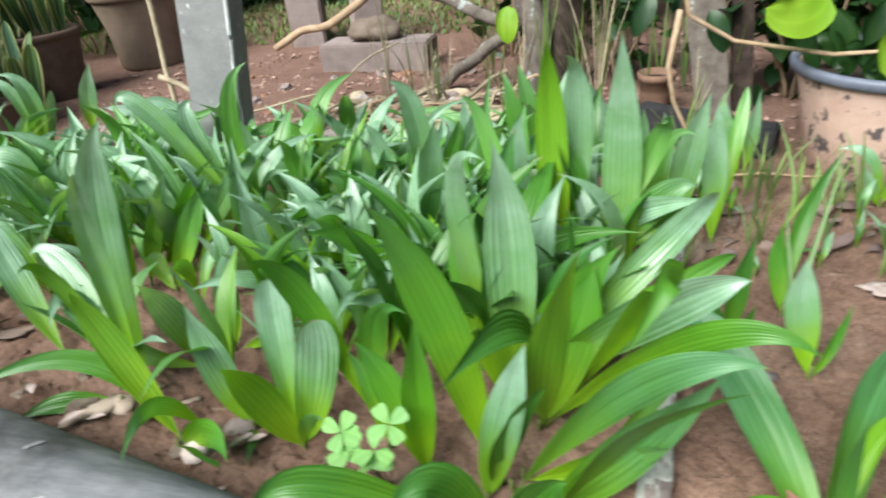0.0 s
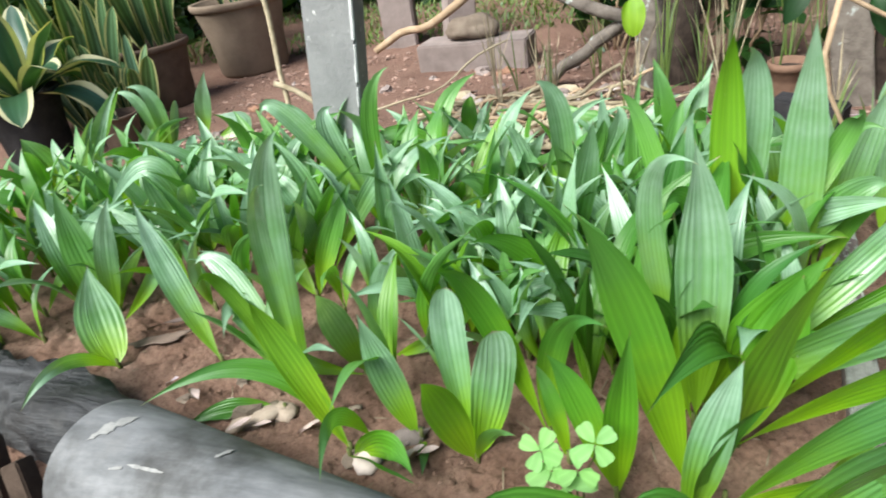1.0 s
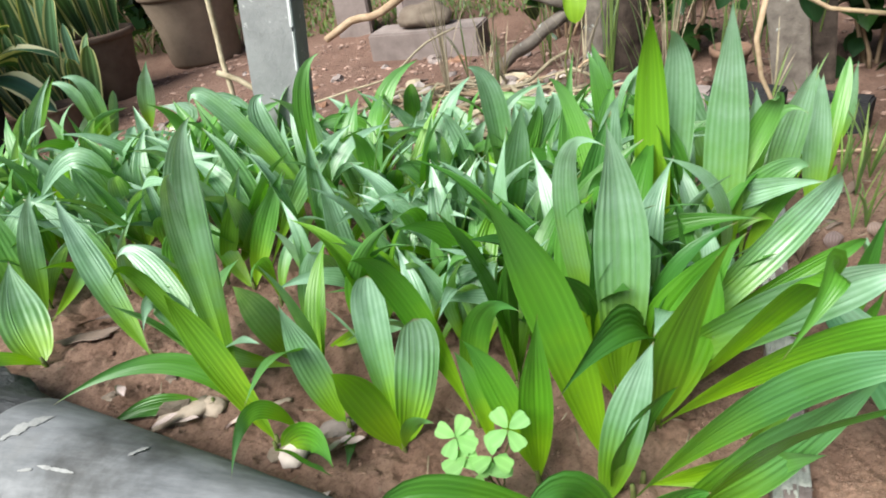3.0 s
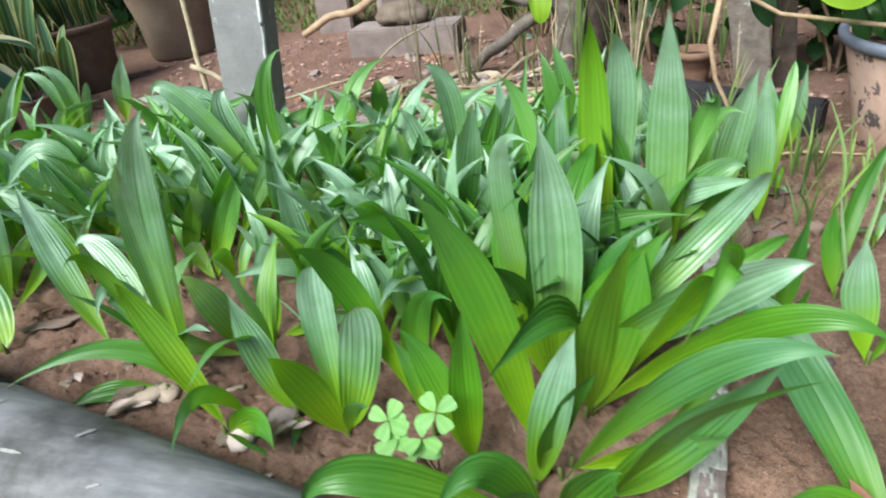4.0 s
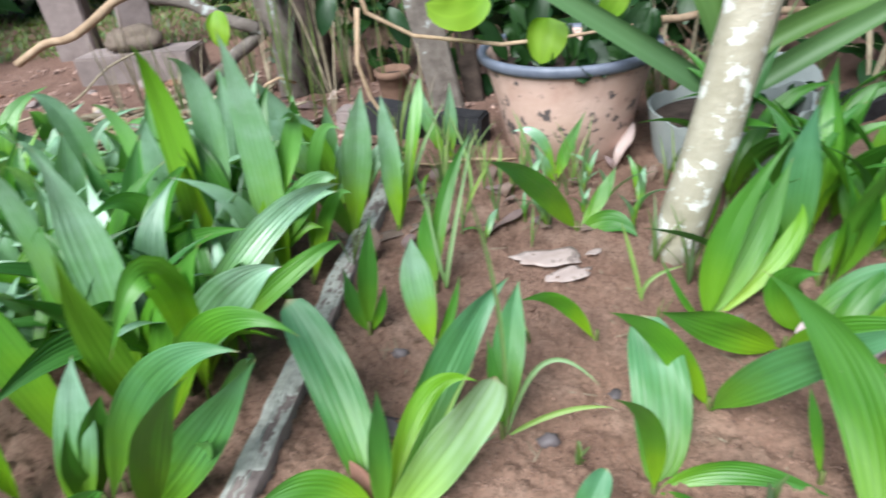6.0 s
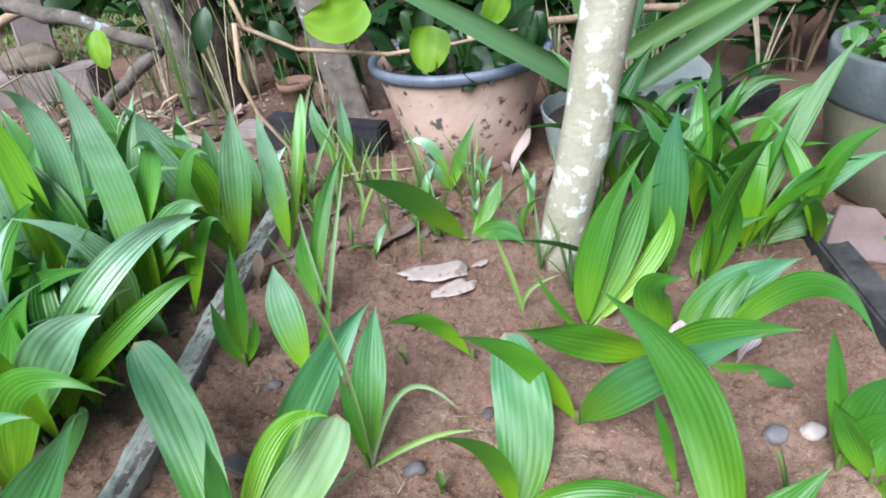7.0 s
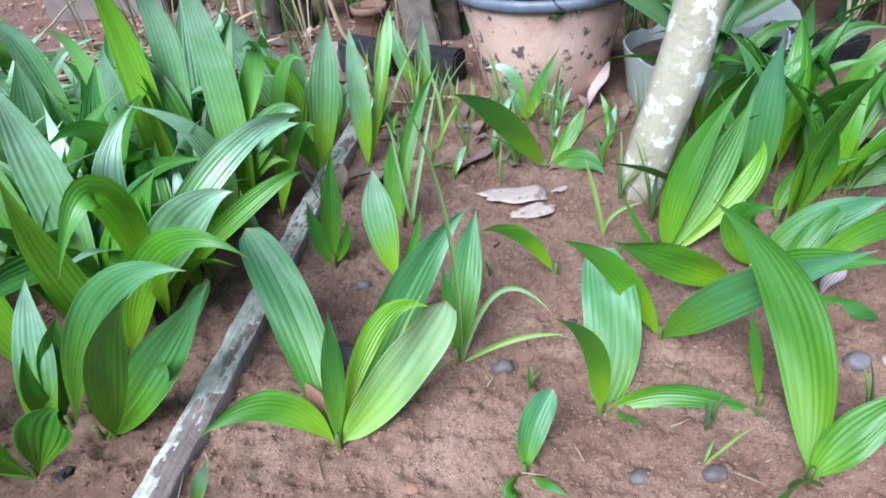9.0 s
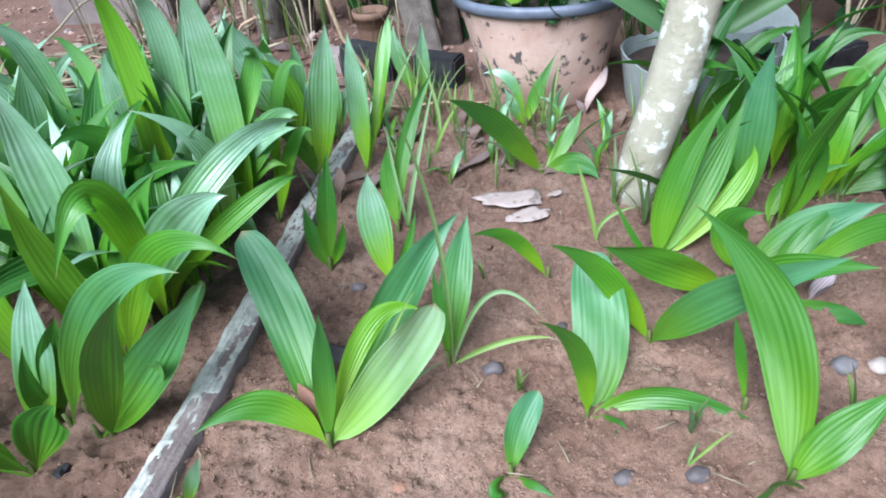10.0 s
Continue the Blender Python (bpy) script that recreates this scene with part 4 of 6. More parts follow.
fill_rows(1.30, 1.52, 1.12, 1.62, 0.095, 0.24, 6, lambda x, y: (x - 1.075) ** 2 + (y - 1.66) ** 2 > 0.09 and y > 1.02 + 0.3 * (1.45 - x) and (x - 1.36) ** 2 + (y - 1.53) ** 2 > 0.045 and not (1.3 < x < 1.56 and y > 1.42), PALM_PLAIN)
fill_rows(0.24, 0.50, 0.97, 1.36, 0.062, 0.23, 71, lambda x, y: x < 0.40 + 0.08 * y, PALM_DIM)
fill_rows(1.22, 1.62, 1.05, 1.42, 0.085, 0.25, 72, lambda x, y: (x - 1.137) ** 2 + (y - 1.19) ** 2 > 0.012 and (x - 1.395) ** 2 + (y - 1.075) ** 2 > 0.001 and (x - 1.272) ** 2 + (y - 1.132) ** 2 > 0.001 and y > 1.0 + 0.2 * (1.5 - x) and x < 1.42, PALM_DIM)
fill_rows(-0.30, 0.10, 0.98, 1.07, 0.11, 0.17, 25, lambda x, y: True)


# ---- edging ----
def make_log():
    """A thick grey cylinder with worn, slightly broken ends, half sunk in the soil."""
    a, b = Vector((-0.340, 0.771, 0.012)), Vector((0.42, 0.574, 0.008))
    bm = bmesh.new()
    d = (b - a).normalized()
    pts = [a, a + d * 0.0006, a + d * 0.0035, a + d * 0.010] + [a.lerp(b, k / 20) for k in range(1, 21)]
    rad = [0.0815, 0.0835, 0.0862, 0.0868] + [0.087 + 0.0012 * noise.noise((k * 0.7, 1, 2)) for k in range(20)]
    tube(bm, pts, rad, 40, 0.012)
    log = empty("edging_log", 0, 0, 0, "smooth weathered grey round post lying along the bed", "log")
    part("trunk", bm, LOG, log)
    for s, g, long, wide, turn in ((0.060, 92, 0.060, 0.016, 62), (0.155, 74, 0.055, 0.004, 8), (0.225, 108, 0.022, 0.007, 75), (0.115, 66, 0.02, 0.003, 20), (0.30, 76, 0.015, 0.004, 30)):
        bm = bmesh.new()
        rows = []
        for i in range(17):
            u = i / 16 - 0.5
            w = wide * (1 - (2 * u) ** 4) * (0.75 + 1.1 * noise.noise((i * 1.9, s * 40, 1))) + 0.0008
            row = []
            for v in (-0.5, 0.0, 0.5):
                along = s + u * long * math.cos(radians(turn)) - v * w * math.sin(radians(turn))
                arc = radians(g) + (u * long * math.sin(radians(turn)) + v * w * math.cos(radians(turn))) / 0.087
                side = Vector((-d.y, d.x, 0))
                row.append(bm.verts.new(a + d * along + side * (-math.cos(arc)) * 0.0883 + Vector((0, 0, 1)) * math.sin(arc) * 0.0883))
            rows.append(row)
        for r0, r1 in zip(rows, rows[1:]):
            for k in range(2):
                bm.faces.new((r0[k], r0[k + 1], r1[k + 1], r1[k]))
        bmesh.ops.recalc_face_normals(bm, faces=bm.faces)
        part("paint_streak", bm, STREAK, log, "flake of pale dried paint")
    return log


make_log()
rough = limb((-1.05, 1.01, 0.0), (-0.345, 0.80, 0.004), 0.056, 0.062, 40, 0.03, 8.0, 26, 0.5)
single("bark_log", rough, CRACKED, pose(0, 0, 0), "split dark grey log with rough flaking bark", "log")
for x, y, tall, rz in ((-0.450, 0.735, 0.085, 20), (-0.384, 0.722, 0.072, 26)):
    single("wooden_stake", block((0.024, 0.034, tall + 0.10), 0.002, 0.0015, x), STAKE, pose(x, y - 0.035, tall / 2 - 0.045, -30, -10, rz), "short brown wooden stake beside the log", "stake", "stakes by the log", smooth=False)


def make_lath():
    a, b = Vector((0.508, 0.60, 0.003)), Vector((0.682, 1.57, 0.007))
    long = (b - a).length
    n = 480
    outline = [(-0.0175, -0.02)] + [(-0.0175 + 0.035 * k / 28, 0.0115 + 0.0025 * math.sin(math.pi * k / 28)) for k in range(29)] + [(0.0175, -0.02)]

    def surface(y, k):
        px, pz = outline[k]
        edge = 0.0025 * noise.noise((y * 30, 1.0 if px < 0 else 6.0, 0.5)) * abs(px) / 0.0175
        grain = 0.0013 * noise.noise((px * 300, y * 12, 3.3)) + 0.0016 * noise.noise((px * 60, y * 40, 5.0)) if 0 < k < 30 else 0.0
        return Vector((px + edge + 0.006 * noise.noise((y * 4, 0, 2)), y, pz + grain))

    bm = bmesh.new()
    rows = [[bm.verts.new(surface(long * i / n, k)) for k in range(31)] for i in range(n + 1)]
    for r0, r1 in zip(rows, rows[1:]):
        for k in range(30):
            bm.faces.new((r0[k], r1[k], r1[k + 1], r0[k + 1]))
    bm.faces.new(rows[0])
    bm.faces.new(rows[-1][::-1])
    d = (b - a).normalized()
    m = Matrix.Translation(a) @ Vector((0, 1, 0)).rotation_difference(d).to_matrix().to_4x4()
    e = empty("divider_lath", 0, 0, 0, "old timber lath with flaking white paint between the beds", "timber")
    part("lath", bm, LATH, e).matrix_basis = m

    def painted(i, k):
        y, across = long * i / n, (k - 15) / 14
        slope, least = (0.9, -0.12) if y < 0.22 else (0.40, -0.70) if y < 0.55 else (0.30, -0.36)
        v = 0.9 * noise.noise((across * 1.6, y * 20, 8.0)) + 0.7 * noise.noise((across * 5, y * 60, 2.0)) + 0.5 * noise.noise((across * 11, y * 140, 6.0)) - slope * across
        return v > least

    mask = [[1 <= k <= 29 and painted(i, k) for k in range(31)] for i in range(n + 1)]
    bm, white = bmesh.new(), bmesh.new()
    for out, lo, hi in ((white, 0, int(n * 0.16)), (bm, int(n * 0.16), n)):
        seen = {}
        for i in range(lo, hi):
            for k in range(1, 29):
                ring = ((i, k), (i + 1, k), (i + 1, k + 1), (i, k + 1))
                if sum(mask[p][q] for p, q in ring) < 3:
                    continue
                for key in ring:
                    if key not in seen:
                        p, q = key
                        inside = 0 < p < n and all(mask[p + u][min(30, max(0, q + w))] for u in (-1, 0, 1) for w in (-1, 0, 1))
                        lift = 0.0011 + 0.0012 * noise.noise((p * 0.25, q * 0.35, 4.4)) if inside else -0.0004
                        seen[key] = out.verts.new(surface(long * p / n, q) + Vector((0, 0, lift)))
                out.faces.new([seen[key] for key in ring])
    part("paint", bm, FLAKE, e, "flaking coat of pale grey paint").matrix_basis = m
    part("paint", white, PAINT_WHITE, e, "flaking coat of white paint").matrix_basis = m


make_lath()
single("edging_beam", block((0.045, 0.62, 0.035), 0.004, 0.004, 2.0, 4), BARK, pose(1.475, 0.93, 0.012, 0, 0, -12), "dark weathered timber edging the bed", "timber", smooth=False)


# ---- pots ----
def pot_with_rim(x, y, r, h, body, rim, label, foot=0.64, lip=0.012):
    e = empty("plant_pot", x, y, -0.004, label, "plant pot")
    part("body", lathe([(r * foot, 0), (r * (foot + 0.05), h * 0.05), (r * 0.80, h * 0.5), (r * 0.93, h * 0.9), (r * 0.94, h * 0.97), (r * 0.90, h * 0.97), (r * 0.86, h * 0.8)], 48, 0.02), body, e)
    part("rim", lathe([(r * 0.90, h * 0.90), (r * 0.97, h * 0.905), (r, h * 0.93), (r * 1.01, h * 0.97), (r, h), (r * 0.95, h * 1.005), (r * 0.91, h * 0.98), (r * 0.90, h * 0.92)], 48, 0.0, False), rim, e)
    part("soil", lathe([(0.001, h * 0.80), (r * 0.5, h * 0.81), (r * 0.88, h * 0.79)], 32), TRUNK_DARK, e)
    return e


pot_with_rim(1.075, 1.672, 0.187, 0.224, POT_MUD, POT_RIM, "mud-splashed pinkish plastic pot with a blue-grey rim")


def planter(x, y):
    e = empty("plant_pot", x, y, -0.004, "large dusty tan planter with a blue-grey upper band", "plant pot")
    part("body", lathe([(0.146, 0), (0.154, 0.01), (0.170, 0.09), (0.181, 0.168)], 48, 0.03), POT_GREY, e)
    part("band", lathe([(0.181, 0.160), (0.186, 0.168), (0.184, 0.200), (0.186, 0.236), (0.183, 0.243), (0.174, 0.242), (0.170, 0.19)], 48, 0.03, False), POT_BAND, e, "blue-grey upper band")
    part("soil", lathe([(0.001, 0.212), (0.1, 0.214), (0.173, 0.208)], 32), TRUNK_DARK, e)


planter(1.785, 1.225)
pot_with_rim(-1.32, 2.02, 0.075, 0.12, POT_BROWN, POT_BROWN, "small brown clay pot among the snake plants", 0.75)
pot_with_rim(-1.50, 2.50, 0.155, 0.25, POT_BROWN, POT_BROWN, "brown clay pot holding snake plants", 0.7)
pot_with_rim(-1.37, 3.0, 0.21, 0.32, POT_BEIGE, POT_BEIGE, "large pale brown clay pot on the soil", 0.7)
pot_with_rim(-1.58, 1.93, 0.13, 0.24, BLACK, BLACK, "black pot with a cream-edged plant", 0.7)


# ---- trunks, post, stones ----
single("tree_stump", limb((0.365, 2.28, -0.02), (0.325, 2.28, 0.8), 0.042, 0.040, 26, 0.03, 5.0, 18, 0.5), TRUNK_LICHEN, pose(0, 0, 0), "grey lichen-spotted stem of a small tree", "tree trunk")
single("tree_stump", limb((0.455, 2.30, -0.02), (0.425, 2.32, 0.8), 0.046, 0.050, 26, 0.03, 6.0, 18, 0.6), TRUNK_DARK, pose(0, 0, 0), "dark brown stem of a small tree", "tree trunk")
single("fence_stake", block((0.085, 0.03, 0.5), 0.004, 0.006, 3.0, 3), TRUNK_LICHEN, pose(0.79, 2.02, 0.22, 0, -9, -10), "grey weathered wooden stake leaning in the soil", "stake", smooth=False)
single("fence_stake", block((0.05, 0.05, 0.5), 0.004, 0.004, 4.0, 3), TRUNK_DARK, pose(0.88, 2.06, 0.22, 0, -6, -10), "dark weathered wooden stake", "stake", smooth=False)


def make_post():
    e = empty("grey_post", -0.345, 1.70, 0, "grey painted concrete post with a white edge", "post")
    lean = pose(0.05, 0, 0.53, 0, 8, 8)
    part("shaft", block((0.115, 0.10, 1.1), 0.006, 0.001, 2.0, 3), POST, e, "", False).matrix_basis = lean
    for z, long, wide in ((-0.10, 0.17, 0.009), (-0.235, 0.085, 0.006), (-0.31, 0.05, 0.004)):
        part("painted_edge", block((wide, 0.012, long), 0.002, 0.0015, z * 40, 4), WHITE, e, "chipped white paint", False).matrix_basis = lean @ pose(0.0555 - wide / 2, -0.046, z)


make_post()
single("concrete_block", block((0.42, 0.16, 0.11), 0.006, 0.003, 1.0, 3), CONCRETE, pose(-0.24, 2.70, 0.045, 0, 0, -6), "low pinkish concrete block on the soil", "block", smooth=False)


# ---- foliage helpers ----
def leaf_patch(cols=2, rows=4, peak=0.45, blunt=0.8, fold=0.25):
    """A small leaf of length 1 along y: arrays of places, uvs and faces."""
    a_pow = blunt * peak / (1 - peak)
    top = (peak ** a_pow) * ((1 - peak) ** blunt)
    pts, uvs, faces = [], [], []
    for i in range(rows + 1):
        s = i / rows
        w = 0.5 * max((s ** a_pow) * ((1 - s) ** blunt) / top, 0.05 if i == 0 else 0.0)
        for j in range(cols + 1):
            a = 2 * j / cols - 1
            pts.append((a * w, s, abs(a) * w * fold - 0.25 * s * s))
            uvs.append((j / cols, s))
    k = cols + 1
    for i in range(rows):
        for j in range(cols):
            faces.append((i * k + j, i * k + j + 1, (i + 1) * k + j + 1, (i + 1) * k + j))
    return np.array(pts), np.array(uvs), np.array(faces)


def many_leaves(name, patch, mats):
    """One mesh of many leaves, each placed by a 4 x 4 matrix."""
    p, uv, f = patch
    k = len(mats)
    m = np.array([np.array(q) for q in mats])
    verts = np.einsum("nij,kj->nki", m[:, :3, :3], p) + m[:, None, :3, 3]
    faces = f[None] + (np.arange(k) * len(p))[:, None, None]
    me = bpy.data.meshes.new(name)
    me.from_pydata(verts.reshape(-1, 3).tolist(), [], faces.reshape(-1, 4).tolist())
    layer = me.uv_layers.new(name="UVMap")
    loops = np.empty(len(me.loops), dtype=np.int32)
    me.loops.foreach_get("vertex_index", loops)
    layer.data.foreach_set("uv", np.tile(uv, (k, 1))[loops].astype(np.float32).ravel())
    me.shade_smooth()
    return me


def place_leaf(p, yaw, pitch, roll, long, wide):
    return Matrix.Translation(p) @ Euler((pitch, roll, yaw)).to_matrix().to_4x4() @ Matrix.Diagonal((wide, long, long * 0.8, 1))


def make_tree():
    e = empty("slender_tree", 1.137, 1.19, 0, "slender pale tree trunk with white lichen patches", "tree")
    part("trunk", limb((-0.006, 0, -0.03), (0.19, 0, 0.95), 0.035, 0.036, 18, 0.006, 1.0, 18, 0.12), TRUNK, e)
    # unseen above this height: trunk top, limbs and crown added to shade the bed
    part("unseen_upper_trunk", limb((0.19, 0, 0.94), (0.38, -0.10, 2.6), 0.035, 0.022, 10, 0.02, 4.0, 14, 0.15), TRUNK, e)
    rnd = random.Random(31)
    mats = []
    for k in range(9):
        g = k * 2.4
        end = Vector((0.40 + 0.5 * math.cos(g), -0.12 + 0.5 * math.sin(g), 2.9 + 0.25 * math.sin(k * 1.7)))
        part("limb", limb((0.375, -0.098, 2.55), end, 0.014, 0.006, 7, 0.06, k + 1.0, 8, 0.1), TRUNK, e)
        for _ in range(26):
            p = end.lerp(Vector((0.38, -0.10, 2.7)), rnd.uniform(0, 0.6)) + Vector((rnd.gauss(0, 0.16), rnd.gauss(0, 0.16), rnd.gauss(0, 0.10)))
            size = rnd.uniform(0.7, 1.3)
            mats.append(place_leaf(p, rnd.uniform(0, 6.3), rnd.uniform(-0.8, 0.3), rnd.uniform(-0.5, 0.5), 0.13 * size, 0.06 * size))
    mesh_ob("crown", many_leaves("crown", leaf_patch(), mats), SHRUB, e)
    return e


make_tree()


def shrub(x, y, z, rx, ry, rz, count, long, wide, material, label, seed, name="shrub", category="shrub", stems=5, patch=None):
    """A leafy plant: thin stems under a crown of many leaves."""
    rnd = random.Random(seed)
    e = empty(name, x, y, 0, label, category)
    for i in range(stems):
        g = 2 * math.pi * i / stems
        end = (rx * 0.6 * math.cos(g), ry * 0.6 * math.sin(g), z + rz * rnd.uniform(-0.2, 0.8))
        part("stem", limb((0.02 * math.cos(g), 0.02 * math.sin(g), -0.02), end, 0.006, 0.003, 6, 0.05, seed + i, 6), TWIG, e)
    mats = []
    for _ in range(count):
        d = Vector((rnd.gauss(0, 1), rnd.gauss(0, 1), rnd.gauss(0, 1))).normalized() * rnd.uniform(0.35, 1.0)
        d *= 1 + 0.35 * noise.noise(d * 2 + Vector((seed, 0, 0)))
        p = Vector((d.x * rx, d.y * ry, max(0.02, z + d.z * rz)))
        size = rnd.uniform(0.65, 1.25)
        mats.append(place_leaf(p, rnd.uniform(0, 6.3), rnd.uniform(-0.9, 0.5), rnd.uniform(-0.6, 0.6), long * size, wide * size))
    mesh_ob("crown", many_leaves("crown", patch or leaf_patch(), mats), material, e)
    return e


def tuft(x, y, blades, label, material=None, name="weed_tuft", category="weed", z=None):
    """Narrow blades (tip, arch, width, bearing) from one root."""
    e = empty(name, x, y, (rise(x, y) if z is None else z) - 0.002, label, category)
    for tx, ty, tz, ax, ay, az, w, face in blades:
        mesh_ob("blade", blade_mesh("blade", (tx, ty, tz), (ax, ay, az), w, face, 4, 14, 0.0, 0.4, 0.0, 0.4, 0.8), material or GRASS, e)
    return e


def wild_tuft(x, y, count, tall, wide, seed, label, material=None, spread=0.6, name="weed_tuft", category="weed", z=None):
    rnd = random.Random(seed)
    blades = []
    for _ in range(count):
        g, lean, long = rnd.uniform(0, 6.28), rnd.uniform(0.05, spread), tall * rnd.uniform(0.6, 1.15)
        out, up = long * math.sin(lean), long * math.cos(lean)
        bow = 0.12 * long * lean
        blades.append((out * math.cos(g), out * math.sin(g), up, -bow * math.cos(g), -bow * math.sin(g), bow, wide * rnd.uniform(0.7, 1.3), math.degrees(g) + 180))
    return tuft(x, y, blades, label, material, name, category, z)


# ---- clover ----
def make_clover(x, y, heads, label):
    e = empty("wood_sorrel", x, y, rise(x, y), label, "clover")
    for hx, hy, hz, size, spin, count, tilt in heads:
        stalk = part("stalk", limb((0, 0, -0.005), (hx, hy, hz), 0.0011, 0.0009, 6, 0.006, hx * 50, 5), STEM, e)
        for i in range(count):
            g = radians(spin + 360 * i / count)
            bm_pts, faces = [], []
            n = 14
            ring = []
            for j in range(n):
                q = 2 * math.pi * j / n
                r = 0.5 * (1 - 0.28 * max(0, math.cos(q)) ** 6)
                ring.append(((0.56 + r * math.cos(q)) * (1.0), 0.80 * r * math.sin(q) * (0.35 + 0.85 * (0.56 + r * math.cos(q)))))
            verts = [(0.03, 0.0, 0.0)] + [(a, b, 0.10 * abs(b) - 0.08 * a) for a, b in ring] + [(0.55, 0, -0.06)]
            for j in range(n):
                faces.append((n + 1, 1 + j, 1 + (j + 1) % n))
            me = bpy.data.meshes.new("leaflet")
            me.from_pydata(verts, [], faces)
            layer = me.uv_layers.new(name="UVMap")
            for lp in me.loops:
                v = verts[lp.vertex_index]
                layer.data[lp.index].uv = (v[1] + 0.5, v[0])
            me.shade_smooth()
            ob = mesh_ob("leaflet", me, CLOVER, stalk)
            up = Vector((0.05, -0.75, 0.65)) if tilt else Vector((0.0, -0.5, 0.86))
            basis = up.to_track_quat("Z", "Y").to_matrix().to_4x4()
            ob.matrix_basis = Matrix.Translation((hx, hy, hz)) @ basis @ Matrix.Rotation(g, 4, "Z") @ Matrix.Diagonal((size, size, size, 1))
    return e


make_clover(0.262, 0.80, ((-0.030, -0.030, 0.108, 0.023, 65, 4, 1), (0.022, -0.032, 0.125, 0.023, 35, 4, 1), (-0.020, -0.040, 0.092, 0.028, 215, 3, 1), (-0.006, -0.046, 0.080, 0.032, 255, 3, 1), (0.006, -0.042, 0.098, 0.022, 330, 3, 1)),
            "pale green wood sorrel with heart-shaped leaflets")


# ---- plants in the pots ----


def broad_leaf(parent, base, tip, arch, width, face, material, name="leaf", peak=0.38, blunt=0.6, label="", fold=0.2):
    b = Vector(base)
    me = blade_mesh(name, Vector(tip) - b, arch, width, face, 6, 12, 0.02, fold, 0.02, peak, blunt, 0.4)
    ob = mesh_ob(name, me, material, parent, label)
    ob.matrix_basis = Matrix.Translation(b)
    return ob


def pot_plant():
    e = empty("pot_creeper", 1.075, 1.665, 0.18, "leafy green creeper filling the muddy pot", "potted plant")
    rnd = random.Random(4)
    for i in range(34):
        g, r = rnd.uniform(0, 6.28), rnd.uniform(0.02, 0.15)
        b = Vector((r * math.cos(g), r * math.sin(g), 0.0))
        h = rnd.uniform(0.02, 0.13)
        out = rnd.uniform(0.03, 0.07)
        t = b + Vector((out * math.cos(g + 0.5), out * math.sin(g + 0.5), h))
        broad_leaf(e, b, t, (0, 0, 0.02), rnd.uniform(0.03, 0.055), -90 + rnd.uniform(-60, 60), SHRUB)
    broad_leaf(e, (-0.06, -0.12, 0.12), (-0.085, -0.145, 0.045), (0, -0.006, 0.004), 0.075, -95, LIME, label="bright lime heart-shaped leaf", fold=0.12)
    broad_leaf(e, (0.01, -0.13, 0.075), (0.028, -0.175, 0.015), (0, -0.004, 0.004), 0.04, -95, SHRUB)
    broad_leaf(e, (0.05, -0.08, 0.10), (0.09, -0.10, 0.16), (0, 0, 0.01), 0.05, -95, LIME, label="bright lime heart-shaped leaf")
    return e


pot_plant()


def vine():
    e = empty("climbing_vine", 0.66, 1.62, 0, "thin brown vine with bright lime leaves", "vine")
    pts = [(0, 0, 0.40), (0.015, 0, 0.33), (0.10, 0, 0.278), (0.27, -0.01, 0.246), (0.40, -0.02, 0.250), (0.52, -0.03, 0.262)]
    bm = bmesh.new()
    tube(bm, pts, [0.005, 0.0045, 0.004, 0.004, 0.0035, 0.003], 7, 0.3)
    shoot = part("stem", bm, TWIG, e)
    bm = bmesh.new()
    tube(bm, [(0.0, 0, 0.34), (-0.015, -0.01, 0.24), (0.0, -0.01, 0.17), (0.04, 0.0, 0.09), (0.05, 0.02, 0.0)], [0.005, 0.005, 0.0045, 0.004, 0.004], 7, 0.3)
    part("stem", bm, TWIG, e)
    broad_leaf(shoot, (0.24, -0.02, 0.35), (0.13, -0.06, 0.345), (0, -0.01, -0.02), 0.085, -95, LIME, label="bright lime heart-shaped leaf", fold=0.1)
    broad_leaf(shoot, (0.28, -0.02, 0.36), (0.33, -0.03, 0.42), (0, 0, 0), 0.06, -95, SHRUB)
    for i, (dx, dz) in enumerate(((0.06, 0.33), (0.36, 0.33), (0.2, 0.40), (-0.05, 0.37))):
        broad_leaf(shoot, (dx, 0.03, dz), (dx + 0.03 * (-1) ** i, 0.02, dz - 0.08), (0, -0.01, 0), 0.042, -95, SHRUB, peak=0.4, blunt=0.9)
    return e


vine()


def strap_plant():
    e = empty("strap_leaf_plant", 1.34, 1.52, 0.08, "stout plant with long fleshy strap leaves", "plant")
    for base, tip, arch, w, face in (((-0.05, -0.06, 0.08), (-0.44, -0.04, 0.34), (0, 0, 0.005), 0.042, -95), ((-0.02, -0.12, 0.10), (0.28, -0.14, 0.26), (0, 0, 0.005), 0.042, -95),
                                     ((0.0, 0.0, 0.12), (-0.16, 0.03, 0.47), (0, 0, 0), 0.05, -95), ((0.0, -0.02, 0.12), (0.53, -0.02, 0.22), (0, 0, 0.05), 0.045, -95), ((0, 0.01, 0.12), (0.14, 0.04, 0.47), (0, 0, 0), 0.05, -95)):
        b = Vector(base)
        me = blade_mesh("leaf", Vector(tip) - b, arch, w, face, 6, 14, 0.02, 0.45, 0.0, 0.25, 0.35, 0.3)
        mesh_ob("leaf", me, STRAP, e).matrix_basis = Matrix.Translation(b)
    part("stem", limb((0, 0, -0.02), (0, 0, 0.14), 0.03, 0.022, 5, 0.01, 2.0, 12, 0.2), TRUNK, e)
    return e


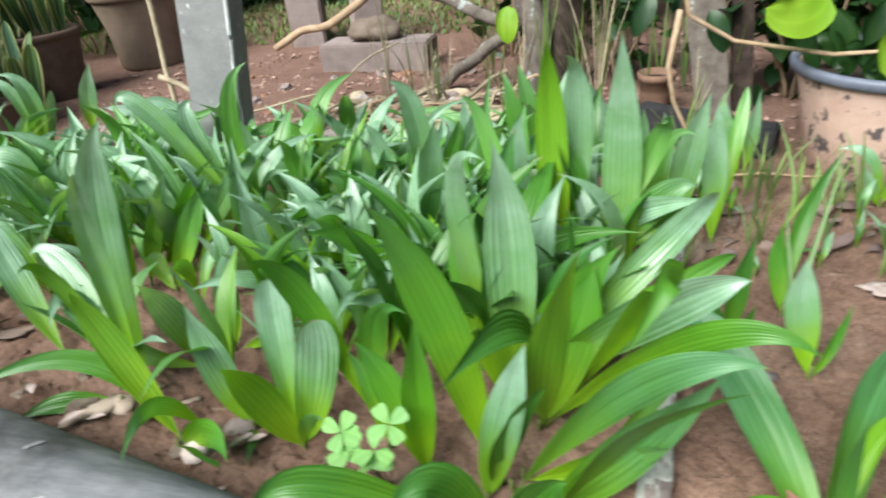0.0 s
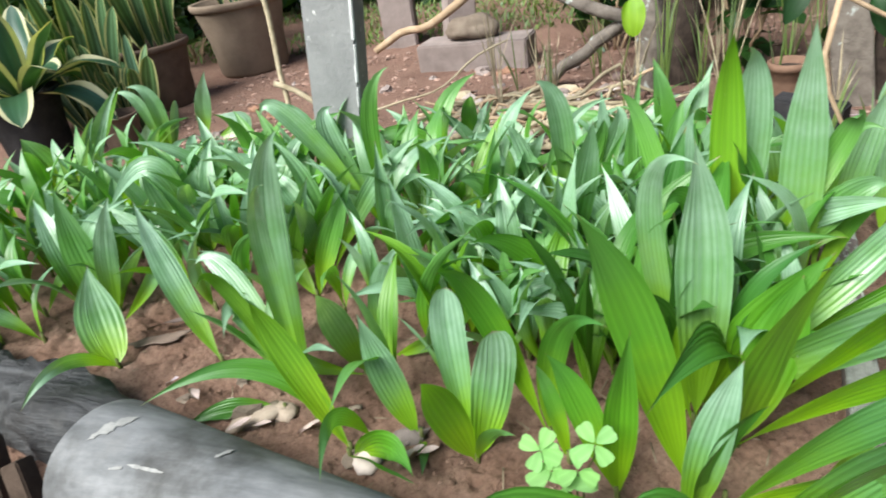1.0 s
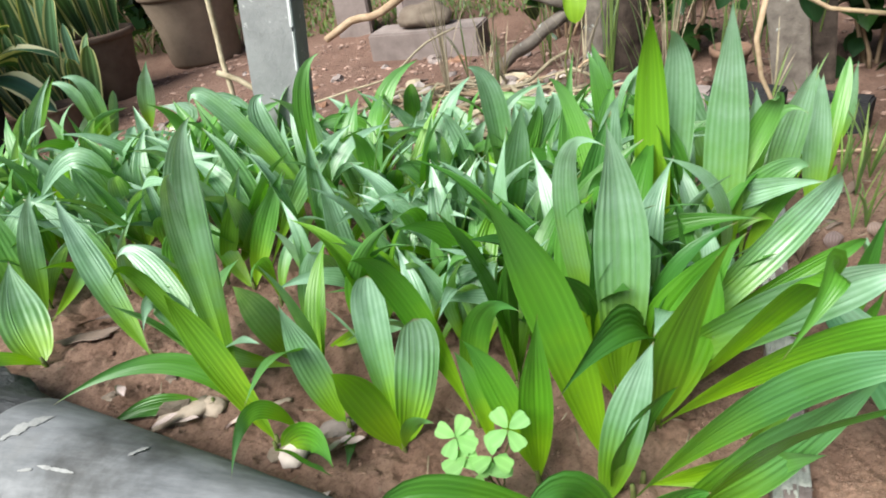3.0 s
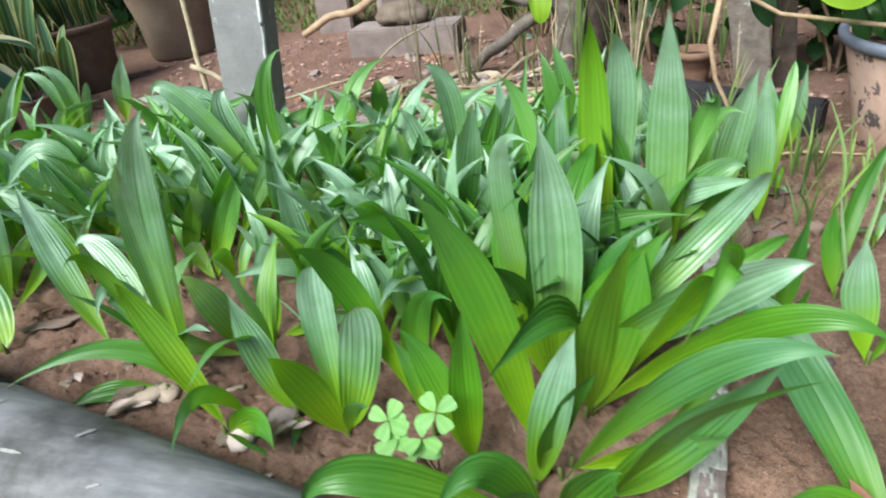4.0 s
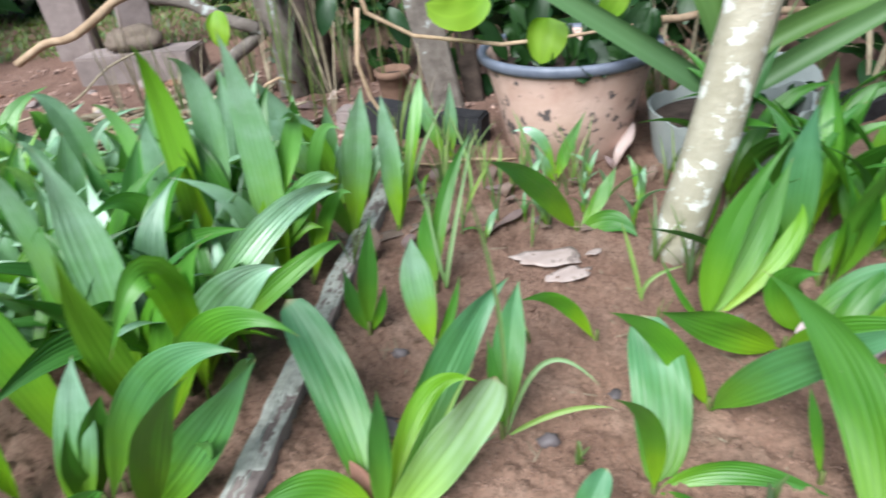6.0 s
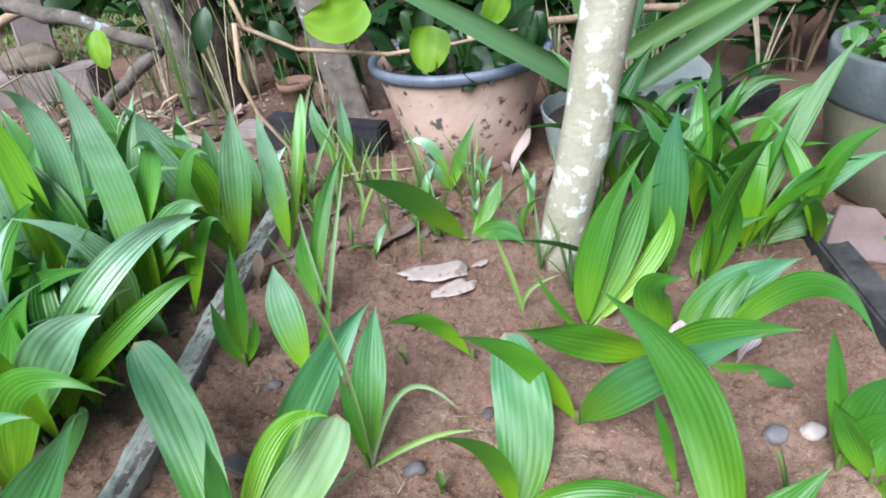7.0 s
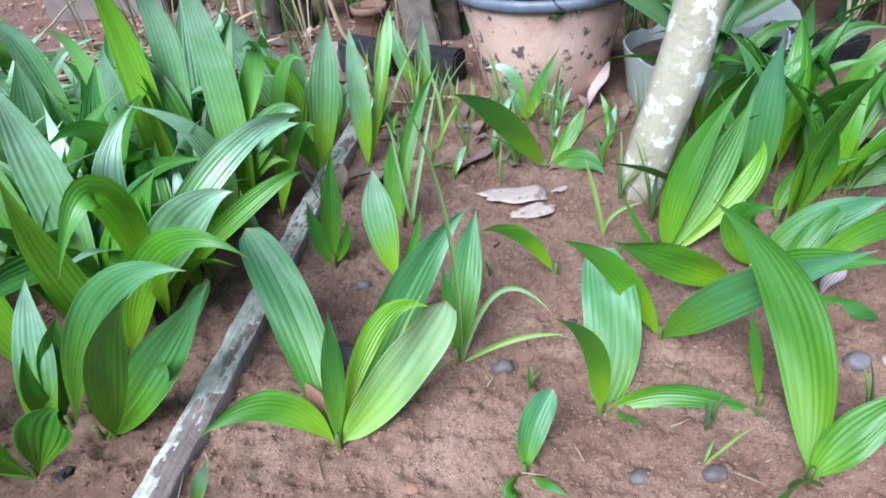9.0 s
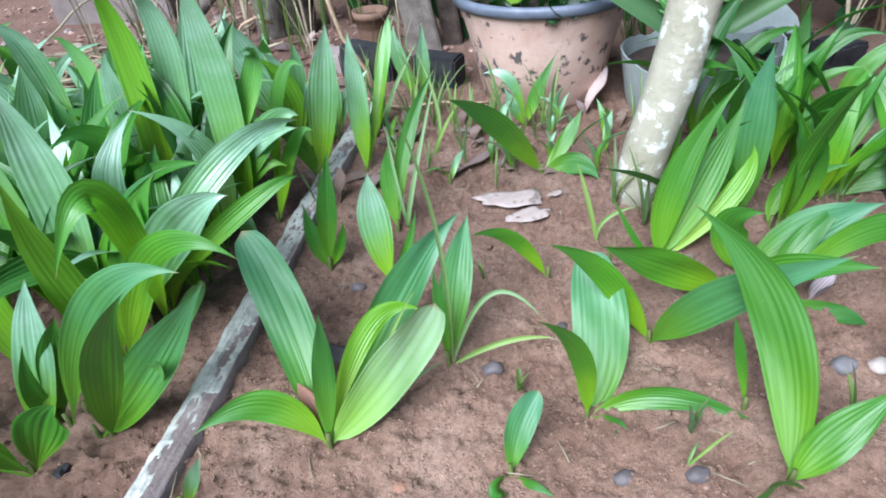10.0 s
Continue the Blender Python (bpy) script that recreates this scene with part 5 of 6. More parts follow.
strap_plant()


def snake_plant(x, y, z, count, tall, wide, seed, material, label, spread=0.35, peak=0.55, blunt=0.45):
    e = empty("snake_plant", x, y, z, label, "potted plant", "variegated plants in pots")
    rnd = random.Random(seed)
    for i in range(count):
        g = i * 2.4 + rnd.uniform(-0.3, 0.3)
        r = rnd.uniform(0.02, 0.10)
        long, lean = tall * rnd.uniform(0.7, 1.15), rnd.uniform(0.03, spread)
        t = Vector((long * math.sin(lean) * math.cos(g), long * math.sin(lean) * math.sin(g), long * math.cos(lean)))
        me = blade_mesh("leaf", t, (0, 0, 0.02), wide * rnd.uniform(0.8, 1.2), -60 + rnd.uniform(-45, 45), 8, 14, 0.0, 0.35, 0.0, peak, blunt, 0.2, rnd.uniform(-0.8, 0.8))
        mesh_ob("leaf", me, material, e).matrix_basis = Matrix.Translation((r * math.cos(g), r * math.sin(g), 0))
    return e


snake_plant(-1.50, 2.50, 0.22, 13, 0.45, 0.065, 3, SNAKE, "tall snake plant with yellow-edged leaves")
snake_plant(-1.70, 2.38, 0.0, 13, 0.50, 0.07, 13, SNAKE, "tall snake plant with yellow-edged leaves")
snake_plant(-1.37, 3.0, 0.27, 7, 0.40, 0.05, 23, SNAKE, "snake plant in a large brown pot", 0.5)
rosette = empty("cream_edged_plant", -1.56, 1.93, 0.21, "rosette of broad arching cream-edged leaves in a black pot", "potted plant", "variegated plants in pots")
rnd = random.Random(77)
for i in range(17):
    g, lean, long = i * 2.4 - 0.6, 0.25 + 1.65 * (i / 16) ** 0.8, rnd.uniform(0.24, 0.31)
    t = Vector((math.sin(lean) * math.cos(g), math.sin(lean) * math.sin(g), math.cos(lean))) * long
    out = Vector((math.cos(g), math.sin(g), 0))
    me = blade_mesh("leaf", t, Vector((0, 0, 1)) * 0.05 * math.sin(min(lean, 1.5)) + out * 0.02, rnd.uniform(0.10, 0.13), math.degrees(g) + 180, 8, 14, 0.0, 0.3, 0.0, 0.52, 0.62, 0.9, rnd.uniform(-0.4, 0.4))
    mesh_ob("leaf", me, CREAM, rosette).matrix_basis = Matrix.Translation(out * 0.02)
snake_plant(-1.62, 2.28, 0.0, 22, 0.42, 0.06, 43, SNAKE, "tall snake plant with yellow-edged leaves")
snake_plant(-1.40, 2.16, 0.0, 14, 0.30, 0.05, 53, SNAKE, "snake plant with yellow-edged leaves beside a small pot")
snake_plant(-1.85, 2.15, 0.0, 18, 0.5, 0.06, 33, SNAKE, "tall snake plant with yellow-edged leaves")


# ---- by the pot ----
def flat_rock(outline, thick):
    """A broken slab with worn edges."""
    bm = bmesh.new()
    top = [bm.verts.new((x, y, thick / 2)) for x, y in outline]
    low = [bm.verts.new((x * 1.05, y * 1.05, -thick / 2)) for x, y in outline]
    bm.faces.new(top)
    bm.faces.new(low[::-1])
    for i in range(len(outline)):
        j = (i + 1) % len(outline)
        bm.faces.new((low[i], low[j], top[j], top[i]))
    bmesh.ops.bevel(bm, geom=bm.edges[:], offset=thick * 0.08, segments=1, affect="EDGES")
    return bm


def make_bucket():
    """A broken bucket: its wall ends in a jagged rim."""
    bm = bmesh.new()
    n = 56
    rings = []
    for k in range(6):
        ring = []
        for j in range(n):
            g = 2 * math.pi * j / n
            top = 0.115 + 0.035 * noise.noise((math.cos(g) * 1.7, math.sin(g) * 1.7, 4.0)) + 0.012 * noise.noise((math.cos(g) * 9, math.sin(g) * 9, 1.0))
            z = (0.0, 0.02, top * 0.6, top, top, top * 0.55)[k]
            r = (0.128, 0.134, 0.142, 0.150, 0.146, 0.138)[k]
            ring.append(bm.verts.new((r * math.cos(g), r * math.sin(g), z)))
        rings.append(ring)
    for r0, r1 in zip(rings, rings[1:]):
        for j in range(n):
            bm.faces.new((r0[j], r0[(j + 1) % n], r1[(j + 1) % n], r1[j]))
    bm.faces.new(rings[0][::-1])
    e = empty("plastic_bucket", 1.36, 1.535, -0.003, "broken pale grey plastic bucket holding the strap plant", "bucket")
    part("wall", bm, PLASTIC, e, smooth=False)
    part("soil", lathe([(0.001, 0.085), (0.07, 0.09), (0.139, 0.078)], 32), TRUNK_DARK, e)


make_bucket()


def make_tray():
    """A broken flat sheet with round holes, leaning upright."""
    bm = bmesh.new()
    outline = [(-0.10, -0.085), (-0.085, 0.01), (-0.045, 0.055), (0.0, 0.07), (0.055, 0.06), (0.09, 0.02), (0.105, -0.04), (0.08, -0.09)]
    top = [bm.verts.new((x, y, 0.004)) for x, y in outline]
    low = [bm.verts.new((x, y, 0.0)) for x, y in outline]
    bm.faces.new(top)
    bm.faces.new(low[::-1])
    for i in range(len(outline)):
        j = (i + 1) % len(outline)
        bm.faces.new((low[i], low[j], top[j], top[i]))
    e = empty("plastic_tray", 1.535, 1.67, 0.085, "broken pale grey plastic tray with holes", "tray")
    part("plate", bm, PLASTIC, e, smooth=False).matrix_basis = pose(0, 0, 0, 66, 0, 4)
    # each hole is a black disc laid on the plate in place of shade
    for dx, dy in ((-0.005, 0.032), (0.07, -0.02)):
        part("hole_disc", lathe([(0.008, 0), (0.008, 0.0006), (0.001, 0.0008)], 14), BLACK, e).matrix_basis = pose(0, 0, 0, 66, 0, 4) @ pose(dx, dy, 0.0042)
    return e


make_tray()
single("stone_slab", flat_rock(((-0.052, -0.038), (-0.028, 0.042), (0.022, 0.046), (0.056, 0.0), (0.038, -0.042), (-0.015, -0.045)), 0.024), SLAB, pose(1.548, 1.08, 0.024, 30, 12, -20), "pinkish broken stone slab beside the planter", "stone", smooth=False)
single("black_brick", block((0.15, 0.06, 0.085), 0.005, 0.003, 3, 2), BLACK, pose(0.69, 1.85, 0.032, 0, 3, -32), "sooty black brick on the soil", "brick", "bricks behind the bed", smooth=False)
single("black_brick", block((0.11, 0.06, 0.08), 0.005, 0.003, 5, 2), BLACK, pose(0.85, 1.755, 0.030, 0, 2, -30), "sooty black brick on the soil", "brick", "bricks behind the bed", smooth=False)
single("grey_brick", block((0.09, 0.06, 0.06), 0.005, 0.004, 6, 2), CONCRETE, pose(0.585, 1.925, 0.022, 0, 0, -25), "pale grey broken brick on the soil", "brick", "bricks behind the bed", smooth=False)
shard = lathe([(0.034, 0), (0.037, 0.04), (0.043, 0.090), (0.048, 0.092), (0.049, 0.110), (0.043, 0.110), (0.039, 0.05)], 32, 0.03)
e = empty("clay_pot", 0.685, 2.055, -0.003, "small dusky brown clay pot", "plant pot")
part("body", shard, CLAY_DARK, e)
part("soil", lathe([(0.001, 0.095), (0.02, 0.097), (0.0415, 0.092)], 24), TRUNK_DARK, e)
single("straw_twig", limb((0.61, 1.62, 0.03), (0.95, 1.60, 0.008), 0.003, 0.0025, 10, 0.02, 4.0, 6, 0.3), TWIG, pose(0, 0, 0), "thin brown stick lying behind the bed", "stick", "fallen sticks")


# ---- fallen leaves, pebbles, sticks ----
def dry_leaf(x, y, long, wide, turn, label="curled dry brown leaf on the soil", rise_tip=0.012, curl=0.7, material=None):
    g = radians(turn)
    me = blade_mesh("dry_leaf", (long * math.cos(g), long * math.sin(g), rise_tip), (0, 0, 0.004), wide, turn + 90, 6, 10, 0.08, 0.05, 0.02, 0.45, 1.1, 3.0, curl)
    ob = mesh_ob("dry_leaf", me, material or DRY)
    ob.matrix_world = pose(x, y, rise(x, y) + 0.003)
    return tagged(ob, label, "dry leaf", "fallen leaves")


dry_leaf(0.690, 0.760, 0.042, 0.020, 128, "reddish dry sheath curling beside a palm seedling", 0.045, 0.5, DRY_RED)


def flat_litter(x, y, long, wide, turn, label, seed, material):
    """A flat, torn leaf or chip lying on the soil, slightly wavy, with a ragged edge."""
    bm = bmesh.new()
    n, rings = 26, 4
    mid = bm.verts.new((0, 0, 0.003))
    rows = []
    for k in range(1, rings + 1):
        row = []
        for q in range(n):
            g = 2 * math.pi * q / n
            r = (k / rings) * (1 + 0.45 * noise.noise((math.cos(g) * 1.8, math.sin(g) * 1.8, seed)) + 0.12 * noise.noise((math.cos(g) * 7, math.sin(g) * 7, seed)))
            px, py = r * long / 2 * math.cos(g), r * wide / 2 * math.sin(g)
            row.append(bm.verts.new((px, py, 0.003 + 0.006 * (k / rings) * noise.noise((px * 30, py * 30, seed)))))
        rows.append(row)
    for q in range(n):
        bm.faces.new((mid, rows[0][q], rows[0][(q + 1) % n]))
        for a, b in zip(rows, rows[1:]):
            bm.faces.new((a[q], b[q], b[(q + 1) % n], a[(q + 1) % n]))
    lower = bmesh.ops.extrude_face_region(bm, geom=bm.faces[:])
    for v in lower["geom"]:
        if isinstance(v, bmesh.types.BMVert):
            v.co.z += 0.0015
    uv = bm.loops.layers.uv.new("UVMap")
    for f in bm.faces:
        for lp in f.loops:
            lp[uv].uv = (0.5 + lp.vert.co.x / long, 0.5 + lp.vert.co.y / wide)
    single("dry_leaf", bm, material, pose(x, y, rise(x, y) + 0.002, 0, 0, turn), label, "dry leaf", "fallen leaves")


flat_litter(0.945, 1.205, 0.115, 0.055, -4, "flat pale pinkish dry leaf on the soil", 1.3, LITTER)
flat_litter(0.965, 1.155, 0.075, 0.035, 15, "torn flat pale dry leaf on the soil", 4.3, LITTER)
flat_litter(1.015, 1.195, 0.03, 0.018, 30, "small pale scrap of dry leaf", 6.1, LITTER)
flat_litter(0.70, 1.345, 0.11, 0.03, 25, "greyish brown dry leaf on the soil", 7.7, LITTER_BROWN)
flat_litter(0.66, 1.43, 0.07, 0.04, -20, "greyish brown dry leaf on the soil", 8.7, LITTER_BROWN)
flat_litter(0.76, 1.46, 0.08, 0.03, 10, "greyish brown dry leaf on the soil", 9.7, LITTER_BROWN)
flat_litter(-0.455, 1.03, 0.09, 0.028, 25, "greyish dry leaf beside the log", 2.2, LITTER_BROWN)
dry_leaf(0.845, 1.30, 0.12, 0.035, 38, "curled dry brown leaf on the soil", 0.015, 0.9)
dry_leaf(1.13, 1.50, 0.12, 0.035, 55, "pale curled dry leaf leaning on the pot", 0.06, 1.2, DRY_PALE)
single("slate_chip", flat_rock(((-0.032, -0.008), (-0.02, 0.008), (0.012, 0.009), (0.034, 0.001), (0.025, -0.010), (-0.012, -0.011)), 0.007), PEBBLE, pose(0.69, 0.874, rise(0.69, 0.874) + 0.004, 4, 6, -28), "flat grey chip of slate on the soil", "stone", smooth=False)
for k, (x, y, sx, sy, sz, rz, lab) in enumerate(((-0.187, 0.885, 0.046, 0.020, 0.012, 32, "pale curved wood chip beside the log"), (-0.150, 0.900, 0.022, 0.016, 0.012, -20, "pale curved wood chip beside the log"), (0.001, 0.832, 0.024, 0.018, 0.014, -15, "whitish pink stone beside the log"),
                                              (0.043, 0.872, 0.022, 0.014, 0.011, 10, "dusty pink stone beside the log"), (-0.058, 0.915, 0.018, 0.008, 0.006, 30, "pale wood chip beside the log"), (-0.235, 0.90, 0.012, 0.010, 0.008, 0, "small white stone beside the log"))):
    single("debris_chip", lump((sx, sy, sz), 2.0 + k * 1.7, 2, 0.5), (CHIP, CHIP, WHITE_STONE, CONCRETE, CHIP, WHITE_STONE)[k], pose(x, y, rise(x, y) + sz * 0.4, 0, -8, rz), lab, "debris", "debris beside the log")
dry_leaf(0.66, 1.25, 0.035, 0.03, 80, "curled dry brown leaf on the soil", 0.05, 1.0)
dry_leaf(1.27, 0.90, 0.05, 0.025, 30, "curled pale dry leaf on the soil", 0.02, 0.8, DRY_PALE)
dry_leaf(1.21, 0.93, 0.05, 0.03, 60, "curled pale dry leaf on the soil", 0.02, 0.8, DRY_PALE)
dry_leaf(-0.51, 1.06, 0.11, 0.03, 20, "curled dry brown leaf on the soil", 0.01, 0.8)
for i in range(13):
    rnd = random.Random(340 + i)
    x = rnd.uniform(-0.42, 0.12)
    dry_leaf(x, 0.86 - 0.24 * (x + 0.2) + rnd.uniform(-0.04, 0.06), rnd.uniform(0.02, 0.055), rnd.uniform(0.01, 0.02), rnd.uniform(-50, 50), "pale chip of dry leaf beside the log", 0.012, 0.9, DRY_PALE)
for i in range(46):
    rnd = random.Random(380 + i)
    dry_leaf(rnd.uniform(-0.25, 0.85), rnd.uniform(1.74, 2.35), rnd.uniform(0.04, 0.12), rnd.uniform(0.015, 0.04), rnd.uniform(0, 360), "curled dry leaf in the litter behind the bed", rnd.uniform(0.01, 0.04), 1.0, DRY_PALE if i % 3 == 0 else DRY)
for i in range(26):
    rnd = random.Random(300 + i)
    dry_leaf(rnd.uniform(0.68, 1.2), rnd.uniform(1.28, 1.55), rnd.uniform(0.03, 0.08), rnd.uniform(0.012, 0.03), rnd.uniform(0, 360))


def stone(x, y, size, material, label, seed, name="pebble", group="pebbles on the soil", sink=0.35):
    even = "smooth" in label
    single(name, lump(size, seed, 3 if even else 2, 0.18 if even else 0.5 if material is PEBBLE else 0.75), material, pose(x, y, rise(x, y) + size[2] * (0.08 if even else 0.05), 0, 0, 12 if even else seed * 50), label, "stone", group, smooth=even or material is PEBBLE)


for x, y, s, mat, lab in ((1.252, 0.790, 0.018, PEBBLE_PALE, "smooth dark grey pebble half sunk in soil"), (1.292, 0.787, 0.017, WHITE_STONE, "smooth pale pebble half sunk in soil"), (1.05, 0.672, 0.014, PEBBLE, "smooth dark grey pebble half sunk in soil"), (0.985, 0.68, 0.014, PEBBLE, "smooth dark grey pebble half sunk in soil"),
                          (0.875, 0.835, 0.015, PEBBLE, "small purple-grey stone half sunk in soil"), (0.695, 0.90, 0.016, PEBBLE, "small purple-grey stone half sunk in soil"), (0.966, 0.90, 0.015, PEBBLE, "small purple-grey stone half sunk in soil"), (0.708, 1.005, 0.014, PEBBLE, "small purple-grey stone half sunk in soil"),
                          (0.415, 0.74, 0.012, BLACK, "small black stone half sunk in soil"), (0.962, 1.375, 0.011, STONE, "small pale stone half sunk in soil"), (0.77, 0.69, 0.011, TERRACOTTA, "small reddish stone half sunk in soil"), (1.17, 1.02, 0.010, STONE, "small pale stone half sunk in soil"),
                          (-0.01, 0.835, 0.026, STONE, "pale angular stone by the log"), (0.05, 0.878, 0.020, CONCRETE, "pinkish stone by the log"), (-0.20, 0.885, 0.030, STONE, "pale angular stone by the log"), (-0.16, 0.895, 0.022, STONE, "pale angular stone by the log"),
                          (-0.24, 0.945, 0.014, STONE, "pale angular stone by the log"), (-0.12, 0.93, 0.016, STONE, "pale angular stone by the log"), (-0.31, 0.90, 0.014, STONE, "pale angular stone by the log"), (0.60, 1.34, 0.02, STONE, "pale stone beside the lath")):
    stone(x, y, (s * 0.85, s * 0.62, s * 0.5), mat, lab, x * 3.1 + y)


def scatter_crumbs():
    """Loose crumbs, grit and bits of root lying on the soil."""
    rnd = random.Random(12)
    base = bmesh.new()
    bmesh.ops.create_icosphere(base, subdivisions=1, radius=1)
    p = np.array([v.co[:] for v in base.verts])
    f = np.array([[v.index for v in q.verts] for q in base.faces])
    base.free()
    gen = np.random.default_rng(12)
    k = 55000
    near = gen.random(k) < 0.62
    cx = np.where(near, gen.uniform(0.48, 1.5, k), gen.uniform(-0.75, 1.5, k))
    cy = np.where(near, 0.58 + 0.95 * gen.random(k) ** 1.3, 0.55 + 1.25 * gen.random(k) ** 1.5)
    cr = 0.0008 + 0.0017 * gen.random(k) ** 4
    cz = np.array([rise(x, y) for x, y in zip(cx, cy)]) + cr * 0.3
    octa = np.array(((1, 0, 0), (0, 1, 0), (-1, 0, 0), (0, -1, 0), (0, 0, 1), (0, 0, -1)), dtype=float)
    eight = np.array(((0, 1, 4), (1, 2, 4), (2, 3, 4), (3, 0, 4), (1, 0, 5), (2, 1, 5), (3, 2, 5), (0, 3, 5)))
    shape = octa[None] * gen.uniform(0.65, 1.5, (k, 6, 1)) + gen.uniform(-0.25, 0.25, (k, 6, 3))
    shape *= np.array((1.0, 1.0, 0.55))
    turn = gen.uniform(0, 6.28, k)
    c, s = np.cos(turn)[:, None], np.sin(turn)[:, None]
    pts = np.stack((shape[:, :, 0] * c - shape[:, :, 1] * s, shape[:, :, 0] * s + shape[:, :, 1] * c, shape[:, :, 2]), 2) * cr[:, None, None]
    pts += np.stack((cx, cy, cz), 1)[:, None]
    verts, faces = [pts.reshape(-1, 3)], [(eight[None] + (np.arange(k) * 6)[:, None, None]).reshape(-1, 3)]
    me = bpy.data.meshes.new("soil_crumbs")
    me.from_pydata(np.concatenate(verts).tolist(), [], np.concatenate(faces).tolist())
    tagged(mesh_ob("soil_crumbs", me, CRUMB), "loose crumbs and grit lying on the soil", "soil", "", "stuff")
    verts, faces, n = [], [], 0
    for _ in range(3200):
        x, y, r = rnd.uniform(-0.7, 1.5), 0.58 + 1.15 * rnd.random() ** 1.3, 0.0022 + 0.0046 * rnd.random() ** 3
        q = p * (1 + 0.5 * np.array([noise.noise((v[0] * 1.5 + n, v[1] * 1.5, v[2] * 1.5)) for v in p]))[:, None]
        verts.append(q * np.array((r * rnd.uniform(0.8, 1.5), r, r * 0.5)) + np.array((x, y, rise(x, y) - r * 0.05)))
        faces.append(f + n)
        n += len(p)
    me = bpy.data.meshes.new("soil_clods")
    me.from_pydata(np.concatenate(verts).tolist(), [], np.concatenate(faces).tolist())
    me.shade_smooth()
    tagged(mesh_ob("soil_clods", me, SOIL), "rounded clods of dry brown soil", "soil", "", "stuff")
    verts, faces, n = [], [], 0
    for _ in range(6500):
        x, y, r = rnd.uniform(-1.4, 1.3), rnd.uniform(1.75, 3.0), 0.002 + 0.009 * rnd.random() ** 4
        q = p * (1 + 0.4 * np.array([noise.noise((v[0] * 2 + n, v[1] * 2, v[2] * 2)) for v in p]))[:, None]
        verts.append(q * np.array((r * rnd.uniform(0.8, 1.7), r, r * 0.55)) + np.array((x, y, rise(x, y) + r * 0.15)))
        faces.append(f + n)
        n += len(p)
    me = bpy.data.meshes.new("red_rubble")
    me.from_pydata(np.concatenate(verts).tolist(), [], np.concatenate(faces).tolist())
    tagged(mesh_ob("red_rubble", me, RUBBLE), "reddish clods and chips strewn on the soil", "rubble", "", "stuff")
    bm = bmesh.new()
    for _ in range(420):
        x, y, g, l = rnd.uniform(-0.7, 1.5), rnd.uniform(0.6, 1.9), rnd.uniform(0, 6.28), rnd.uniform(0.008, 0.035)
        z = rise(x, y) + 0.003
        tube(bm, [(x, y, z), (x + l * math.cos(g), y + l * math.sin(g), z + rnd.uniform(-0.002, 0.005))], [0.0008, 0.0006], 4)
    tagged(part("root_bits", bm, STRAW), "broken bits of straw and root on the soil", "straw", "", "stuff")


scatter_crumbs()


# ---- weeds and grass in the right bed ----
tuft(0.830, 0.843, [(-0.029, -0.06, 0.344, 0.011, 0.014, 0.019, 0.0043, -90), (0.102, 0, 0.061, -0.003, 0.031, 0.044, 0.0063, -90), (0.116, 0, 0.029, 0.002, 0.006, 0.009, 0.007, -90)], "long thin pale green grass blades arching from the soil", GRASS_PALE)
tuft(0.754, 0.782, [(0.046, 0.02, 0.149, -0.017, -0.002, -0.003, 0.0051, -90), (0.067, 0.05, 0.02, -0.012, -0.001, 0.002, 0.0049, -90)], "long thin pale green grass blades arching from the soil", GRASS_PALE)
tuft(0.723, 0.769, [(0.035, 0.02, 0.032, -0, 0.005, 0.007, 0.0041, -90)], "long thin pale green grass blades arching from the soil", GRASS_PALE)
tuft(0.778, 1.152, [(0.063, 0.1, 0.212, -0.021, -0.036, -0.05, 0.0077, -90), (-0.02, 0.05, 0.149, -0, -0.011, -0.016, 0.0059, -90)], "long thin pale green grass blades arching from the soil", GRASS_PALE)
tuft(0.733, 1.570, [(0.037, 0.05, 0.205, -0.017, 0.001, 0.002, 0.0091, -90), (0.076, 0.05, 0.146, -0.019, -0.01, -0.014, 0.0092, -90)], "long thin pale green grass blades arching from the soil", GRASS_PALE)
tuft(0.827, 1.400, [(-0.02, 0.05, 0.191, 0.022, -0.01, -0.013, 0.007, -90), (0.057, 0, 0.113, -0.014, -0.005, -0.01, 0.007, -90)], "long thin pale green grass blades arching from the soil", GRASS_PALE)
tuft(1.051, 1.068, [(-0.03, 0.02, 0.124, 0.002, 0.001, 0.001, 0.0069, -90), (0.055, 0, 0.055, -0.016, 0.005, 0.006, 0.0063, -90)], "long thin pale green grass blades arching from the soil", GRASS_PALE)
tuft(1.042, 0.680, [(0.019, 0.02, 0.009, -0.001, 0.001, 0.007, 0.0038, -90), (0.036, 0, 0.049, -0.001, 0.001, 0.001, 0.0037, -90)], "long thin pale green grass blades arching from the soil", GRASS_PALE)
for i, (x, y, n, h) in enumerate(((1.13, 1.10, 6, 0.14), (1.10, 1.16, 5, 0.10), (1.05, 1.0, 4, 0.06), (0.78, 1.35, 5, 0.12), (0.83, 1.50, 6, 0.16), (0.72, 1.55, 6, 0.14), (0.90, 0.80, 4, 0.04), (1.06, 0.72, 5, 0.05),
                                  (0.92, 1.45, 5, 0.09), (1.20, 1.36, 5, 0.12), (1.22, 0.72, 4, 0.08), (0.88, 1.0, 3, 0.035), (0.70, 1.72, 6, 0.18), (0.95, 1.52, 4, 0.1), (1.28, 1.5, 6, 0.15), (1.02, 1.42, 4, 0.07))):
    wild_tuft(x, y, n, h, 0.006, 50 + i, "small green grassy weed in the soil")
